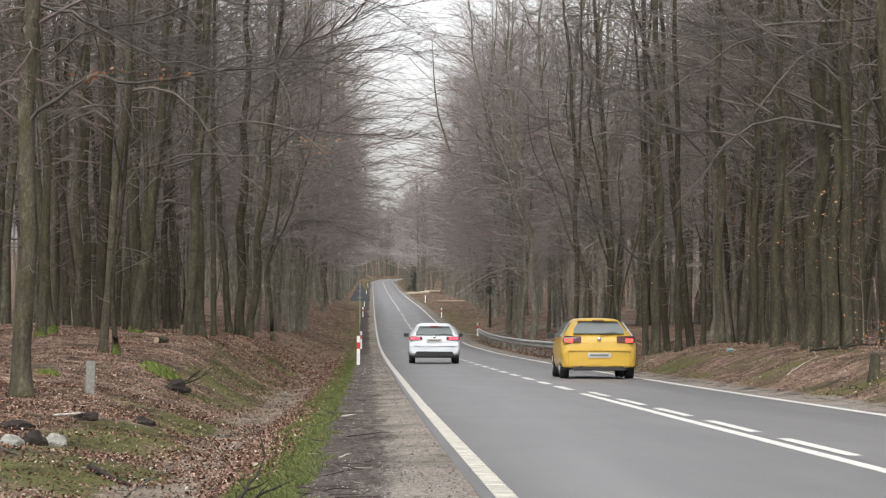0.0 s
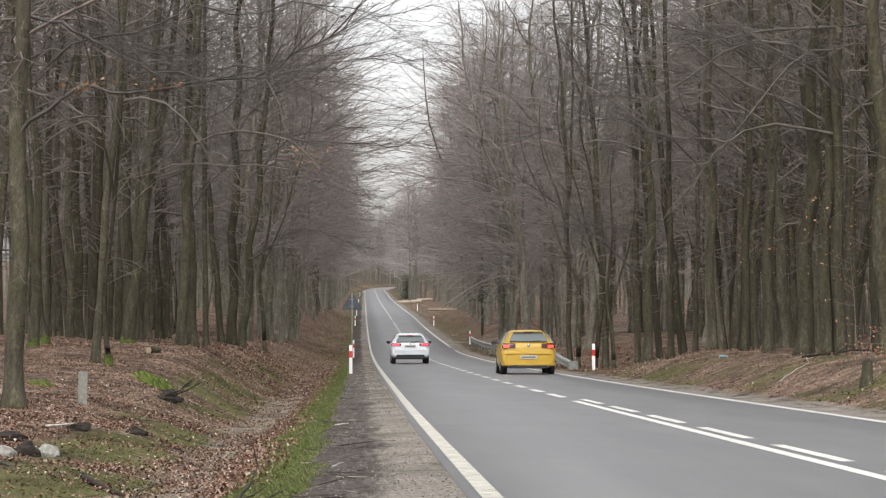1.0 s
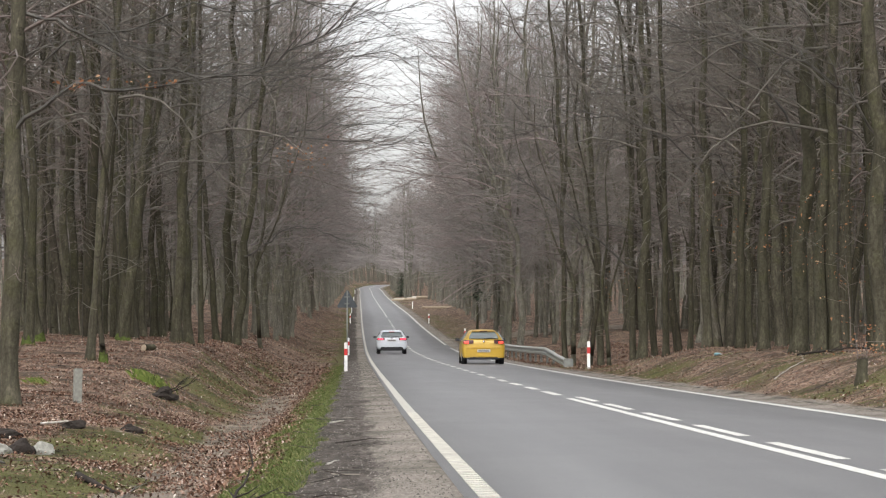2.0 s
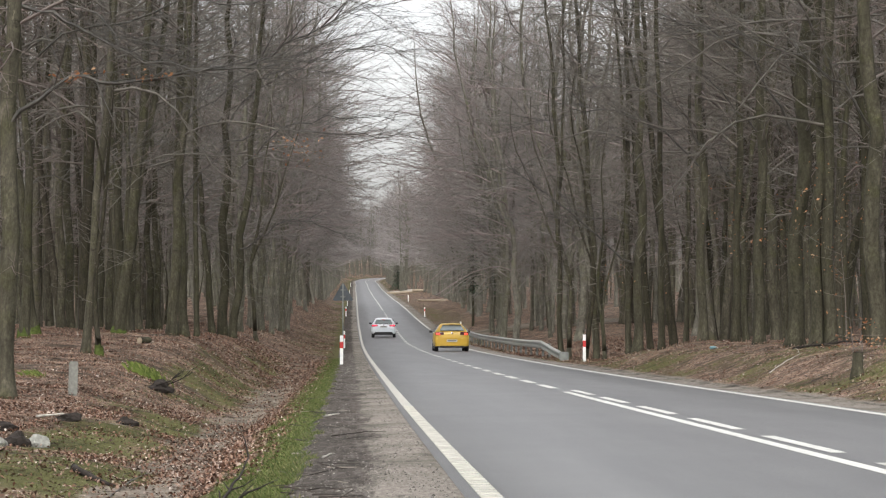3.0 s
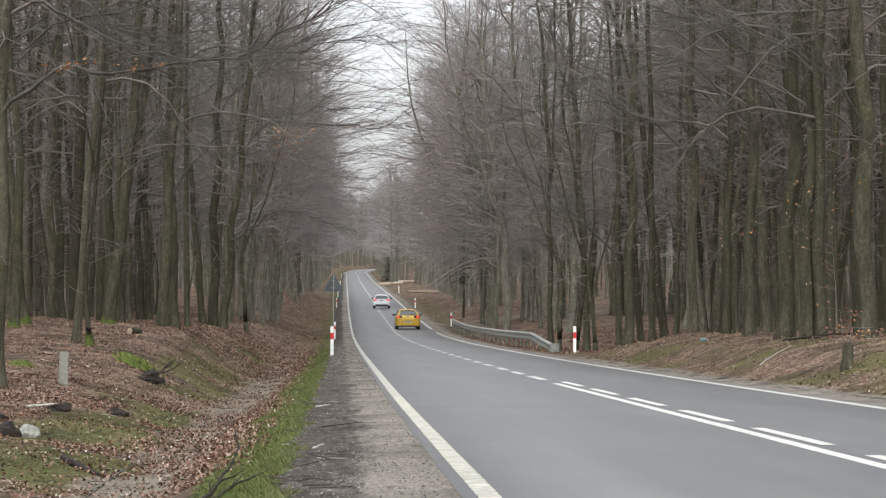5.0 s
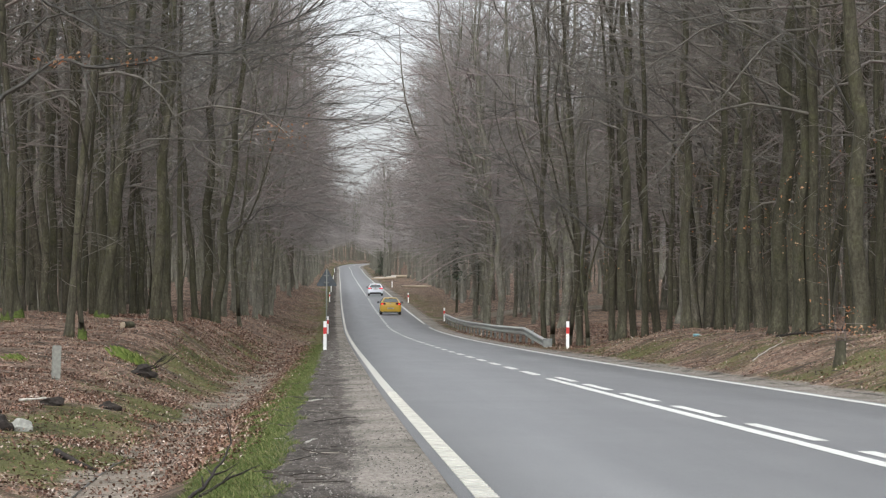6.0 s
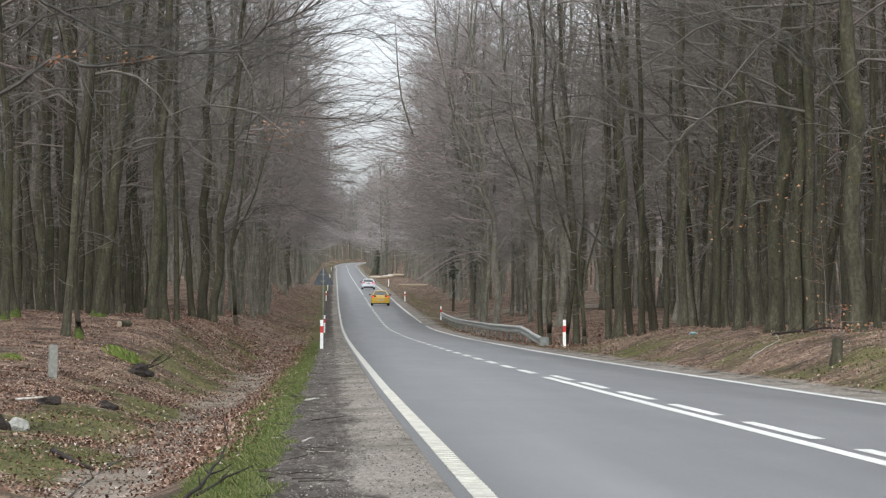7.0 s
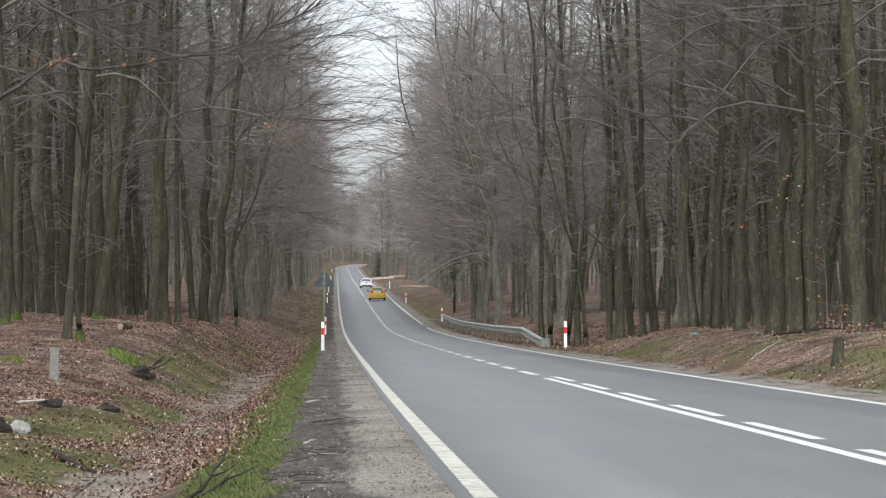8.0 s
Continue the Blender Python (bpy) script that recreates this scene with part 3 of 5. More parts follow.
def near_trees():
    """Single trees along both sides of the road."""
    rng = random.Random(11)
    edge = [make_tree(100 + i, rng.uniform(25, 28), 0.22, rng.uniform(3.2, 5.0), 50, 7, 8, reach=1.15, bias=0.5, thick=1.6) for i in range(9)]
    inner = [make_tree(200 + i, rng.uniform(24, 27), 0.2, rng.uniform(4, 7), 34, 6, 7, reach=1.05, thick=1.7) for i in range(8)]
    pole = [make_tree(250 + i, rng.uniform(25, 28), 0.2, rng.uniform(4.5, 6.5), 42, 6, 8, reach=1.12, bias=0.4, thick=1.6, straight=True) for i in range(8)]
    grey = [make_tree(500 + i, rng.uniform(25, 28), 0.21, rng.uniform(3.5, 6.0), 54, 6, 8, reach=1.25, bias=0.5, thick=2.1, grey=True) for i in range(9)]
    thin = [make_tree(300 + i, rng.uniform(10, 14), 0.09, rng.uniform(2.0, 3), 20, 5, 4, reach=0.6) for i in range(4)]
    used, spots, feet = set(), [], []

    def put(kind, x, y, turn, size=1.0, girth=1.0, tilt=0.0):
        # past 145 m: the kinds with haze painted into bark and twigs
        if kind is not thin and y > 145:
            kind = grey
        src = kind[rng.randrange(len(kind))]
        p = spot_x(x, y)
        m = Matrix.Translation(p) @ Matrix.Rotation(tilt, 4, "Y") @ Matrix.Rotation(turn, 4, "Z") @ Matrix.Diagonal((size * girth, size * girth, size, 1))
        spots.append((x, y))
        if src not in used:
            used.add(src)
            src.matrix_basis = m
            feet.append(src)
        else:
            feet.append(copy_thing(src, m))

    # those that stand out: x, y, kind, size
    for x, y, wide, tilt in HEROES:
        kind = thin if wide < 0.22 else pole if x < -5.5 and y < 60 or rng.random() < 0.8 else edge if abs(x - float(road_x(y))) < 12 else inner
        own = 0.18 if kind is thin else 0.44 if kind is edge else 0.4
        size = rng.uniform(0.9, 1.05)
        put(kind, x, y, (0 if x < 3 else math.pi) + rng.gauss(0, 0.4), size, wide / own / size, radians(tilt))
    # the front rows, whose crowns hang over the road
    for y in np.arange(104, 200, 4.6):
        yy = float(y) + rng.uniform(-1.5, 1.5)
        d = rng.uniform(9.2, 17)
        if clearing(d + float(road_x(yy)), yy, d):
            continue
        put(edge if d < 12.5 else inner, d + float(road_x(yy)), yy, math.pi + rng.gauss(0, 0.5), rng.uniform(0.95, 1.12), rng.uniform(0.85, 1.1))
    for yy in (150.0, 164.0, 177.0, 188.0):
        put(edge, rng.uniform(9.4, 10.6) + float(road_x(yy)), yy, math.pi + rng.gauss(0, 0.3), rng.uniform(0.98, 1.06), 0.9)
    for y in np.arange(196, 372, 6.5):
        yy = float(y) + rng.uniform(-2, 2)
        d = rng.uniform(7.0, 8.2) if yy < 235 else rng.uniform(9.0, 10.6)
        if abs((yy - 226) - (d - 3) * 0.35) < 5:
            continue
        put(edge, d + float(road_x(yy)), yy, math.pi + rng.gauss(0, 0.35), rng.uniform(0.98, 1.1) * (1.1 if yy > 235 else 0.92), rng.uniform(1.0, 1.2))
    for y in np.arange(150, 372, 9.0):
        yy = float(y) + rng.uniform(-2, 2)
        put(edge, rng.uniform(-11.0, -8.6) + float(road_x(yy)), yy, rng.gauss(0, 0.35), rng.uniform(0.95, 1.08), rng.uniform(0.95, 1.2))
    count = len(spots)
    tries = 0
    while count < 296 and tries < 20000:
        tries += 1
        left = rng.random() < 0.42
        y = 40 + 330 * rng.random() ** 1.5
        d = (-9.3 if y < 120 else -8.2) - 17 * rng.random() ** 1.3 if left else 7.2 + 26 * rng.random() ** 1.2
        x = d + float(road_x(y))
        if left and x < -0.142 * y - 4 or not left and x > 0.215 * y + 3:
            continue
        if left and (y < 60 or y < 118 and d > -12) or not left and y < 92 and d < 8.6:
            continue
        if not left and (y > 228 and d < 10.5 or 92 < y < 200 and d < 9.5):
            continue
        if not left and abs((y - 226) - (d - 3) * 0.35) < 4 or clearing(x, y, d) or left and 118 < y < 270 and d > -11:
            continue
        if any((x - a) ** 2 + (y - b) ** 2 < 2.3 ** 2 for a, b in spots):
            continue
        front = abs(d) < (11.5 if left else 11)
        kind = thin if rng.random() < 0.12 else edge if front else inner
        put(kind, x, y, (0 if left else math.pi) + rng.gauss(0, 0.5), rng.uniform(0.88, 1.1), rng.uniform(0.75, 1.1))
        count += 1
    for src in (*edge, *inner, *pole, *grey, *thin):
        if src not in used:
            for ob in (*src.children_recursive, src):
                bpy.data.objects.remove(ob)

    def nearest(x, y):
        return min(feet, key=lambda o: (o.matrix_basis.translation.x - x) ** 2 + (o.matrix_basis.translation.y - y) ** 2)

    withered(nearest(-5.2, 85), 61, 70, (-1.3, 84.5, 6.75), (0.55, 0.4, 0.28), 0.05)
    withered(nearest(-5.6, 46.5), 62, 34, (-4.4, 46.3, 5.36), (0.35, 0.05, 0.05), 0.04)
    withered(nearest(-5.6, 46.5), 63, 24, (-3.2, 46.0, 5.32), (0.3, 0.05, 0.05), 0.04)
    for i, (x, y, z) in enumerate(((11.4, 64, 3.2), (11.0, 64, 2.7), (12.8, 60.5, 4.0), (11.2, 73.5, 2.9), (14.9, 78, 3.6), (9.9, 92.5, 2.2), (11.2, 57.5, 3.4), (12.0, 84, 4.8))):
        withered(nearest(x, y), 70 + i, 26, (x - 0.5, y - 0.5, z + 0.6), (0.55, 0.4, 0.35), 0.035)
    for x, y, r, h in ((-5.91, 68.0, 0.085, 0.35), (-9.06, 82, 0.18, 0.4), (-8.89, 78, 0.155, 0.35), (-6.76, 84.5, 0.19, 0.22)):
        mossy_foot(nearest(x, y), r, h)
    # no child goes on before the copies are made
    add_limbs(feet)
    return spots


def far_woods(taken):
    """The rest of the forest, past the single trees."""
    rng = random.Random(5)
    kinds = []
    for i in range(7):
        t, c = grow(random.Random(400 + i), rng.uniform(24, 27), rng.uniform(0.16, 0.23), rng.uniform(4, 7), 25, 4, 3, False, thick=3.0, bias=0.35, reach=1.2)
        kinds.append((t, c))
    sparse = []
    for i in range(5):
        sparse.append(grow(random.Random(450 + i), rng.uniform(24, 27), rng.uniform(0.18, 0.23), rng.uniform(4, 7), 20, 3, 2, False, thick=5.2, bias=0.35, reach=1.25))

    def arrays(g):
        tri = []
        for f in g.f:
            for j in range(1, len(f) - 1):
                tri.append((f[0], f[j], f[j + 1]))
        return np.array(g.v), np.array(tri)

    kinds = [(arrays(t), arrays(c)) for t, c in kinds]
    sparse = [(arrays(t), arrays(c)) for t, c in sparse]
    out = {k: ([], [], 0) for k in range(4)}
    places, tries = [], 0
    grid = {}
    while len(places) < 820 and tries < 60000:
        tries += 1
        side = rng.random()
        y = 70 + 960 * rng.random() ** 1.1
        if side < 0.45:
            d = -8.0 - 80 * rng.random() ** 1.7
            if y < 330 and d > -22:
                continue
        else:
            d = 7.2 + 100 * rng.random() ** 1.7
            if y < 330 and d < 26 or y < 560 and d < 11:
                continue
        x = d + float(road_x(y))
        if x < -0.142 * y - 7 or x > 0.215 * y + 5:
            continue
        cell = (int(x // 3), int(y // 3))
        if cell in grid:
            continue
        grid[cell] = 1
        places.append((x, y, d))
    for side, step in ((6.6, 7.0), (-8.2, 8.0)):
        for y in np.arange(375, 900, step):
            d = side + rng.uniform(-0.6, 0.8) + (4.0 if side > 0 and y < 560 else 0)
            places.append((d + float(road_x(float(y))), float(y), d))
    for i in range(48):
        y = rng.uniform(95, 215)
        d = rng.uniform(-34, -13)
        x = d + float(road_x(y))
        if x > -0.142 * y - 6:
            places.append((x, y, d))
    for i in range(75):
        y = rng.uniform(118, 235)
        d = rng.uniform(10.5, 24)
        if y < 226 + (d - 3) * 0.35 - 5 and not clearing(d + float(road_x(y)), y, d):
            places.append((d + float(road_x(y)), y, d))
    for i in range(270):
        left = i % 3 == 0
        y = rng.uniform(85, 240)
        d = rng.uniform(-42, -18) if left else rng.uniform(15, 48)
        x = d + float(road_x(y))
        if -0.142 * y - 6 < x < 0.215 * y + 4 and not clearing(x, y, d):
            places.append((x, y, d))
    for i in range(480):
        y = rng.uniform(925, 1190)
        places.append((rng.uniform(-50, 85), y, 0))
    for x, y, d in places:
        if abs(d) < 1:
            d = x - float(road_x(y))
            if abs(d) < 8:
                continue
        z = float(land(d, y))
        a = (0 if d < 0 else math.pi) + rng.gauss(0, 0.8)
        s = rng.uniform(0.85, 1.12)
        rot = np.array([[math.cos(a), -math.sin(a), 0], [math.sin(a), math.cos(a), 0], [0, 0, 1]]) * s
        kind = kinds[rng.randrange(len(kinds))] if y < 430 else sparse[rng.randrange(len(sparse))]
        for which in (0, 1):
            v, t = kind[which]
            # slots 2 and 3, from 250 m on, get the haze-paled materials
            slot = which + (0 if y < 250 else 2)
            vs, ts, k = out[slot]
            vs.append(v @ rot.T + np.array([x, y, z]))
            ts.append(t + k)
            out[slot] = (vs, ts, k + len(v))
    deep = tagged(thing("deep_woods", "dense dark mossy beech woods behind the roadside trees", "woods"), kind="stuff")
    far = tagged(thing("far_woods", "dense grey bare beech woods lining the road uphill, paled by painted haze", "woods"), kind="stuff")
    for which, name, material, root in ((0, "trunks", BARK_DEEP, deep), (1, "crowns", TWIG_DEEP, deep), (2, "trunks", BARK_FAR_HAZED, far), (3, "crowns", TWIG_FAR_HAZED, far)):
        vs, ts, k = out[which]
        v, t = np.concatenate(vs), np.concatenate(ts)
        me = bpy.data.meshes.new(name)
        me.vertices.add(len(v))
        me.vertices.foreach_set("co", np.ascontiguousarray(v.reshape(-1), dtype=np.float32))
        me.loops.add(len(t) * 3)
        me.loops.foreach_set("vertex_index", np.ascontiguousarray(t.reshape(-1), dtype=np.int32))
        me.polygons.add(len(t))
        me.polygons.foreach_set("loop_start", np.arange(0, len(t) * 3, 3, dtype=np.int32))
        me.update(calc_edges=True)
        me.validate()
        me.materials.append(material)
        tagged(part(name, me, root), kind="stuff")


HEROES = [
    (-5.62, 46.5, 0.35, 3),
    (-9.06, 82.0, 0.34, 0),
    (-8.89, 78.0, 0.29, 0),
    (-11.00, 109.5, 0.36, 0),
    (-10.72, 110.5, 0.36, 0),
    (-6.28, 68.5, 0.24, 5),
    (-5.91, 68.0, 0.14, 3),
    (-10.12, 121.5, 0.35, 0),
    (-6.76, 84.5, 0.38, 0),
    (-7.52, 98.0, 0.36, 0),
    (-9.56, 131.5, 0.35, 0),
    (-9.20, 134.0, 0.44, 1),
    (-8.80, 134.0, 0.38, 0),
    (-5.18, 85.0, 0.38, 3),
    (-5.00, 88.5, 0.36, 0),
    (-5.08, 98.0, 0.36, 0),
    (-6.12, 132.0, 0.38, -3),
    (-5.08, 119.5, 0.44, 0),
    (-4.63, 118.5, 0.34, 4),
    (-3.94, 129.0, 0.21, 1),
    (-3.99, 159.5, 0.29, 0),
    (-3.83, 179.0, 0.37, 0),
    (-3.72, 192.5, 0.31, 2),
    (12.39, 216.5, 0.62, 0),
    (11.31, 178.5, 0.62, 0),
    (14.61, 212.0, 0.43, 0),
    (15.21, 209.5, 0.43, 0),
    (15.30, 199.5, 0.37, 0),
    (9.85, 123.5, 0.25, -2),
    (10.14, 123.0, 0.20, -6),
    (10.08, 114.0, 0.19, 0),
    (10.87, 117.5, 0.34, -3),
    (10.23, 107.0, 0.17, -1),
    (12.32, 118.0, 0.29, 0),
    (9.95, 92.5, 0.38, 0),
    (13.19, 117.5, 0.31, -5),
    (9.82, 84.5, 0.38, -1),
    (13.84, 114.5, 0.37, 0),
    (15.07, 120.5, 0.30, 0),
    (11.09, 84.5, 0.35, -1),
    (16.51, 122.0, 0.37, 0),
    (17.50, 126.0, 0.36, 1),
    (12.03, 84.0, 0.31, 0),
    (11.16, 73.5, 0.36, -1),
    (15.88, 100.5, 0.37, -2),
    (10.79, 65.5, 0.48, 0),
    (11.04, 64.0, 0.34, 0),
    (11.39, 64.0, 0.34, -1),
    (14.34, 78.0, 0.32, 0),
    (14.91, 78.0, 0.32, -2),
    (11.23, 57.5, 0.35, 0),
    (14.89, 73.5, 0.36, -1),
    (12.82, 60.5, 0.35, -1),
]


# low limbs that reach out over the verge: tree's foot, thickness, points
LOW_BRANCHES = [
    ((-5.6, 46.5), 0.055, ((-5.55, 46.5, 4.6), (-5.0, 46.4, 5.0), (-4.53, 46.3, 5.34), (-3.73, 46.2, 5.19), (-2.83, 46, 5.32), (-1.6, 45.8, 5.43), (-0.94, 45.6, 5.82), (-0.38, 45.5, 6.04), (0.09, 45.4, 6.35))),
    ((-5.6, 46.5), 0.045, ((-5.5, 46.5, 6.6), (-4.8, 46.3, 6.4), (-4.25, 46.2, 6.12), (-3.5, 46, 5.69), (-2.83, 45.8, 5.5), (-2.17, 45.6, 5.38), (-1.5, 45.5, 5.45), (-0.7, 45.4, 5.6))),
    ((-5.6, 46.5), 0.035, ((-5.5, 46.5, 7.0), (-4.06, 46.2, 6.4), (-3.73, 46.1, 5.98), (-2.97, 46, 5.85), (-2.0, 45.8, 6.0))),
    ((-6.3, 68.5), 0.03, ((-6.0, 68.5, 4.9), (-5.36, 68.6, 5.5), (-4.14, 68.4, 6.4), (-3.43, 68.2, 6.9), (-2.4, 68.1, 7.2))),
    ((-5.2, 85.0), 0.06, ((-5.1, 85, 4.6), (-4.66, 85, 5.5), (-3.45, 84.8, 7.0), (-2.07, 84.6, 7.4), (0.35, 84.4, 7.2), (1.47, 84.2, 7.03), (2.4, 84, 7.2))),
    ((-4.6, 118.5), 0.07, ((-4.3, 118.5, 4.6), (-3.4, 118.2, 5.2), (-2.6, 118, 5.9), (-1.6, 118, 6.0), (-0.6, 117.8, 5.6), (0.4, 117.6, 5.2))),
    ((-5.1, 119.5), 0.07, ((-4.9, 119.5, 10.0), (-4.2, 119, 11.2), (-3, 118.5, 12), (-1, 118, 12.8), (1, 117.5, 13.2), (2.6, 117, 13.1))),
    ((-4.6, 118.5), 0.06, ((-4.4, 118.5, 8.3), (-2.5, 118, 9.8), (-0.6, 117.6, 10.3), (1.2, 117.3, 10.4), (2.3, 117, 10.2))),
    ((-5.2, 85.0), 0.05, ((-5.1, 85, 7.2), (-3.2, 84.6, 8.8), (-1, 84.2, 9.5), (0.8, 84, 9.8), (2.2, 83.8, 9.7))),
    ((-6.1, 131.5), 0.07, ((-5.9, 131.5, 11), (-3.6, 131, 13.2), (-1.2, 130.5, 14.6), (1.0, 130, 15.4), (3.0, 129.6, 15.6))),
    ((-5.6, 46.5), 0.03, ((-5.2, 46.5, 5.8), (-3.6, 46.2, 6.3), (-2.0, 46, 6.6), (-0.4, 45.8, 6.7), (0.9, 45.6, 6.5))),
    ((11.1, 84.5), 0.06, ((11.0, 84.5, 6.2), (9.95, 84.3, 7.4), (8.75, 84, 7.8), (7.4, 83.6, 7.9), (6.2, 83.2, 7.55), (5.3, 83, 7.3))),
    ((11.1, 84.5), 0.055, ((11.0, 84.5, 6.9), (10.5, 84.3, 7.9), (9.43, 84, 8.5), (8.06, 83.6, 8.6), (6.7, 83.2, 8.07))),
    ((12.0, 84.0), 0.05, ((12.0, 84, 5.6), (11.4, 83.8, 6.6), (10.4, 83.5, 7.2), (9.0, 83.2, 7.2), (7.8, 83, 6.8))),
    ((9.9, 92.5), 0.07, ((9.9, 92.5, 3.3), (8.5, 92.2, 4.5), (7.2, 92, 5.5), (6.2, 91.6, 6.3), (5.2, 91.4, 6.6))),
    ((9.9, 92.5), 0.045, ((9.9, 92.5, 4.6), (9.0, 92.2, 5.0), (7.6, 92, 4.9), (6.0, 91.6, 5.1), (4.6, 91.4, 4.8))),
    ((10.8, 65.5), 0.06, ((10.8, 65.5, 6.0), (9.8, 65.2, 7.6), (8.6, 65, 8.4), (7.0, 64.6, 8.7), (5.6, 64.2, 8.6))),
    ((11.2, 57.5), 0.055, ((11.2, 57.5, 5.2), (10.5, 57.2, 6.2), (9.6, 57, 6.8), (8.2, 56.7, 7.2), (7.0, 56.5, 7.3))),
    ((11.2, 73.5), 0.05, ((11.2, 73.5, 6.4), (10.2, 73.2, 7.5), (9.0, 73, 8.2), (7.4, 72.6, 8.4), (6.0, 72.2, 8.0))),
]


def add_limbs(feet):
    rng = random.Random(77)
    for (fx, fy), r, pts in LOW_BRANCHES:
        tree = min(feet, key=lambda o: (o.matrix_basis.translation.x - fx) ** 2 + (o.matrix_basis.translation.y - fy) ** 2)
        g = Geo()
        way = [Vector(p) for p in pts]
        fine = []
        for i in range(len(way) - 1):
            for j in range(3):
                wig = 0.05 * (way[i + 1] - way[i]).length
                fine.append(way[i].lerp(way[i + 1], j / 3) + Vector((0, rng.gauss(0, wig), rng.gauss(0, wig))))
        fine.append(way[-1])
        spray(g, rng, fine, r * (0.75 if fy < 50 else 0.55), 30, 10, True)
        ob = part("low_limb", g.mesh("low_limb", LIMB), tree, "long low bare limb")
        ob.matrix_parent_inverse = tree.matrix_basis.inverted()


# ------------------------------------------------------------ litter and grass
def scatter(name, label, category, material, corners, tris, kind="stuff"):
    """One mesh of many small separate pieces. corners: pieces x points x 3."""
    n, k, _ = corners.shape
    me = bpy.data.meshes.new(name)
    me.vertices.add(n * k)
    me.vertices.foreach_set("co", np.ascontiguousarray(corners.reshape(-1), dtype=np.float32))
    t = (np.arange(n)[:, None, None] * k + np.array(tris)[None]).reshape(-1)
    me.loops.add(len(t))
    me.loops.foreach_set("vertex_index", np.ascontiguousarray(t, dtype=np.int32))
    me.polygons.add(len(t) // 3)
    me.polygons.foreach_set("loop_start", np.arange(0, len(t), 3, dtype=np.int32))
    me.update(calc_edges=True)
    me.materials.append(material)
    return tagged(new(name, me), label, category, kind=kind)


def island_material(name, stops, rough_=0.8):
    m, n, l, b = mat(name, rough_, 0, 0.25)
    rnd = n.new("ShaderNodeNewGeometry").outputs["Random Per Island"]
    l.new(ramp(n, l, rnd, stops), b.inputs["Base Color"])
    return m


def fallen_leaves(rs):
    n = 300000
    left = rs.random(n) < 0.76
    close = rs.random(n) < 0.45
    y = np.where(left, np.where(close, 25 + 27 * rs.random(n), 30 + 95 * rs.random(n) ** 1.4), 33 + 150 * rs.random(n) ** 1.5)
    beyond = rs.random(n) < 0.12
    y = np.where(beyond, 95 + 260 * rs.random(n), y)
    d = np.where(left, -4.6 - 11 * rs.random(n) ** 1.1, 4.1 + 8 * rs.random(n))
    x = d + road_x(y)
    cover = rough(x, y * 0.35, 1.0, 3) + 0.6 * rough(x, y * 0.4, 2.6, 5) + rs.normal(0, 0.6, n)
    w = d + 0.28 * rough(x, y, 2.1, 11) + 0.14 * rough(x, y, 0.7, 12)
    green = np.where(left, ((w > -4.95) | (rs.random(n) < 0.85) & ((w < -6.4) & (w > -8.3) & (y < 70) & (rough(x, y * 0.35, 1.8, 6) > -0.1))) & (rs.random(n) < 0.9), rs.random(n) < 0.35)
    bare = left & (w < -5.5) & (w > -6.4) & (y < 85) & (rs.random(n) < 0.55)
    ok = (cover > -0.45) & ~green & ~bare & (x > -0.125 * y - 2) & (x < 0.22 * y + 2)
    x, y, d = x[ok], y[ok], d[ok]
    n = len(x)
    z = land(d, y) + 0.012 + 0.02 * rs.random(n)
    size = rs.uniform(0.011, 0.025, n) * np.clip(y / 70, 1, 1.8)
    a = rs.uniform(0, 2 * np.pi, n)
    tilt = rs.normal(0, 0.5, n)
    u = np.stack([np.cos(a) * np.cos(tilt), np.sin(a) * np.cos(tilt), np.sin(tilt)], -1)
    v = np.stack([-np.sin(a), np.cos(a), rs.normal(0, 0.35, n)], -1)
    c = np.stack([x, y, z + np.abs(np.sin(tilt)) * size], -1)
    s = size[:, None]
    lift = np.zeros((n, 3))
    lift[:, 2] = size * rs.uniform(0.1, 0.7, n)
    pts = np.stack([c - u * s * 1.3, c + v * s * 0.8 + lift, c + u * s * 1.3, c - v * s * 0.8 + lift], 1)
    scatter("fallen_leaves", "rust-brown fallen beech leaves strewn over the banks", "leaves", LEAVES, pts, [(0, 1, 2), (0, 2, 3)])


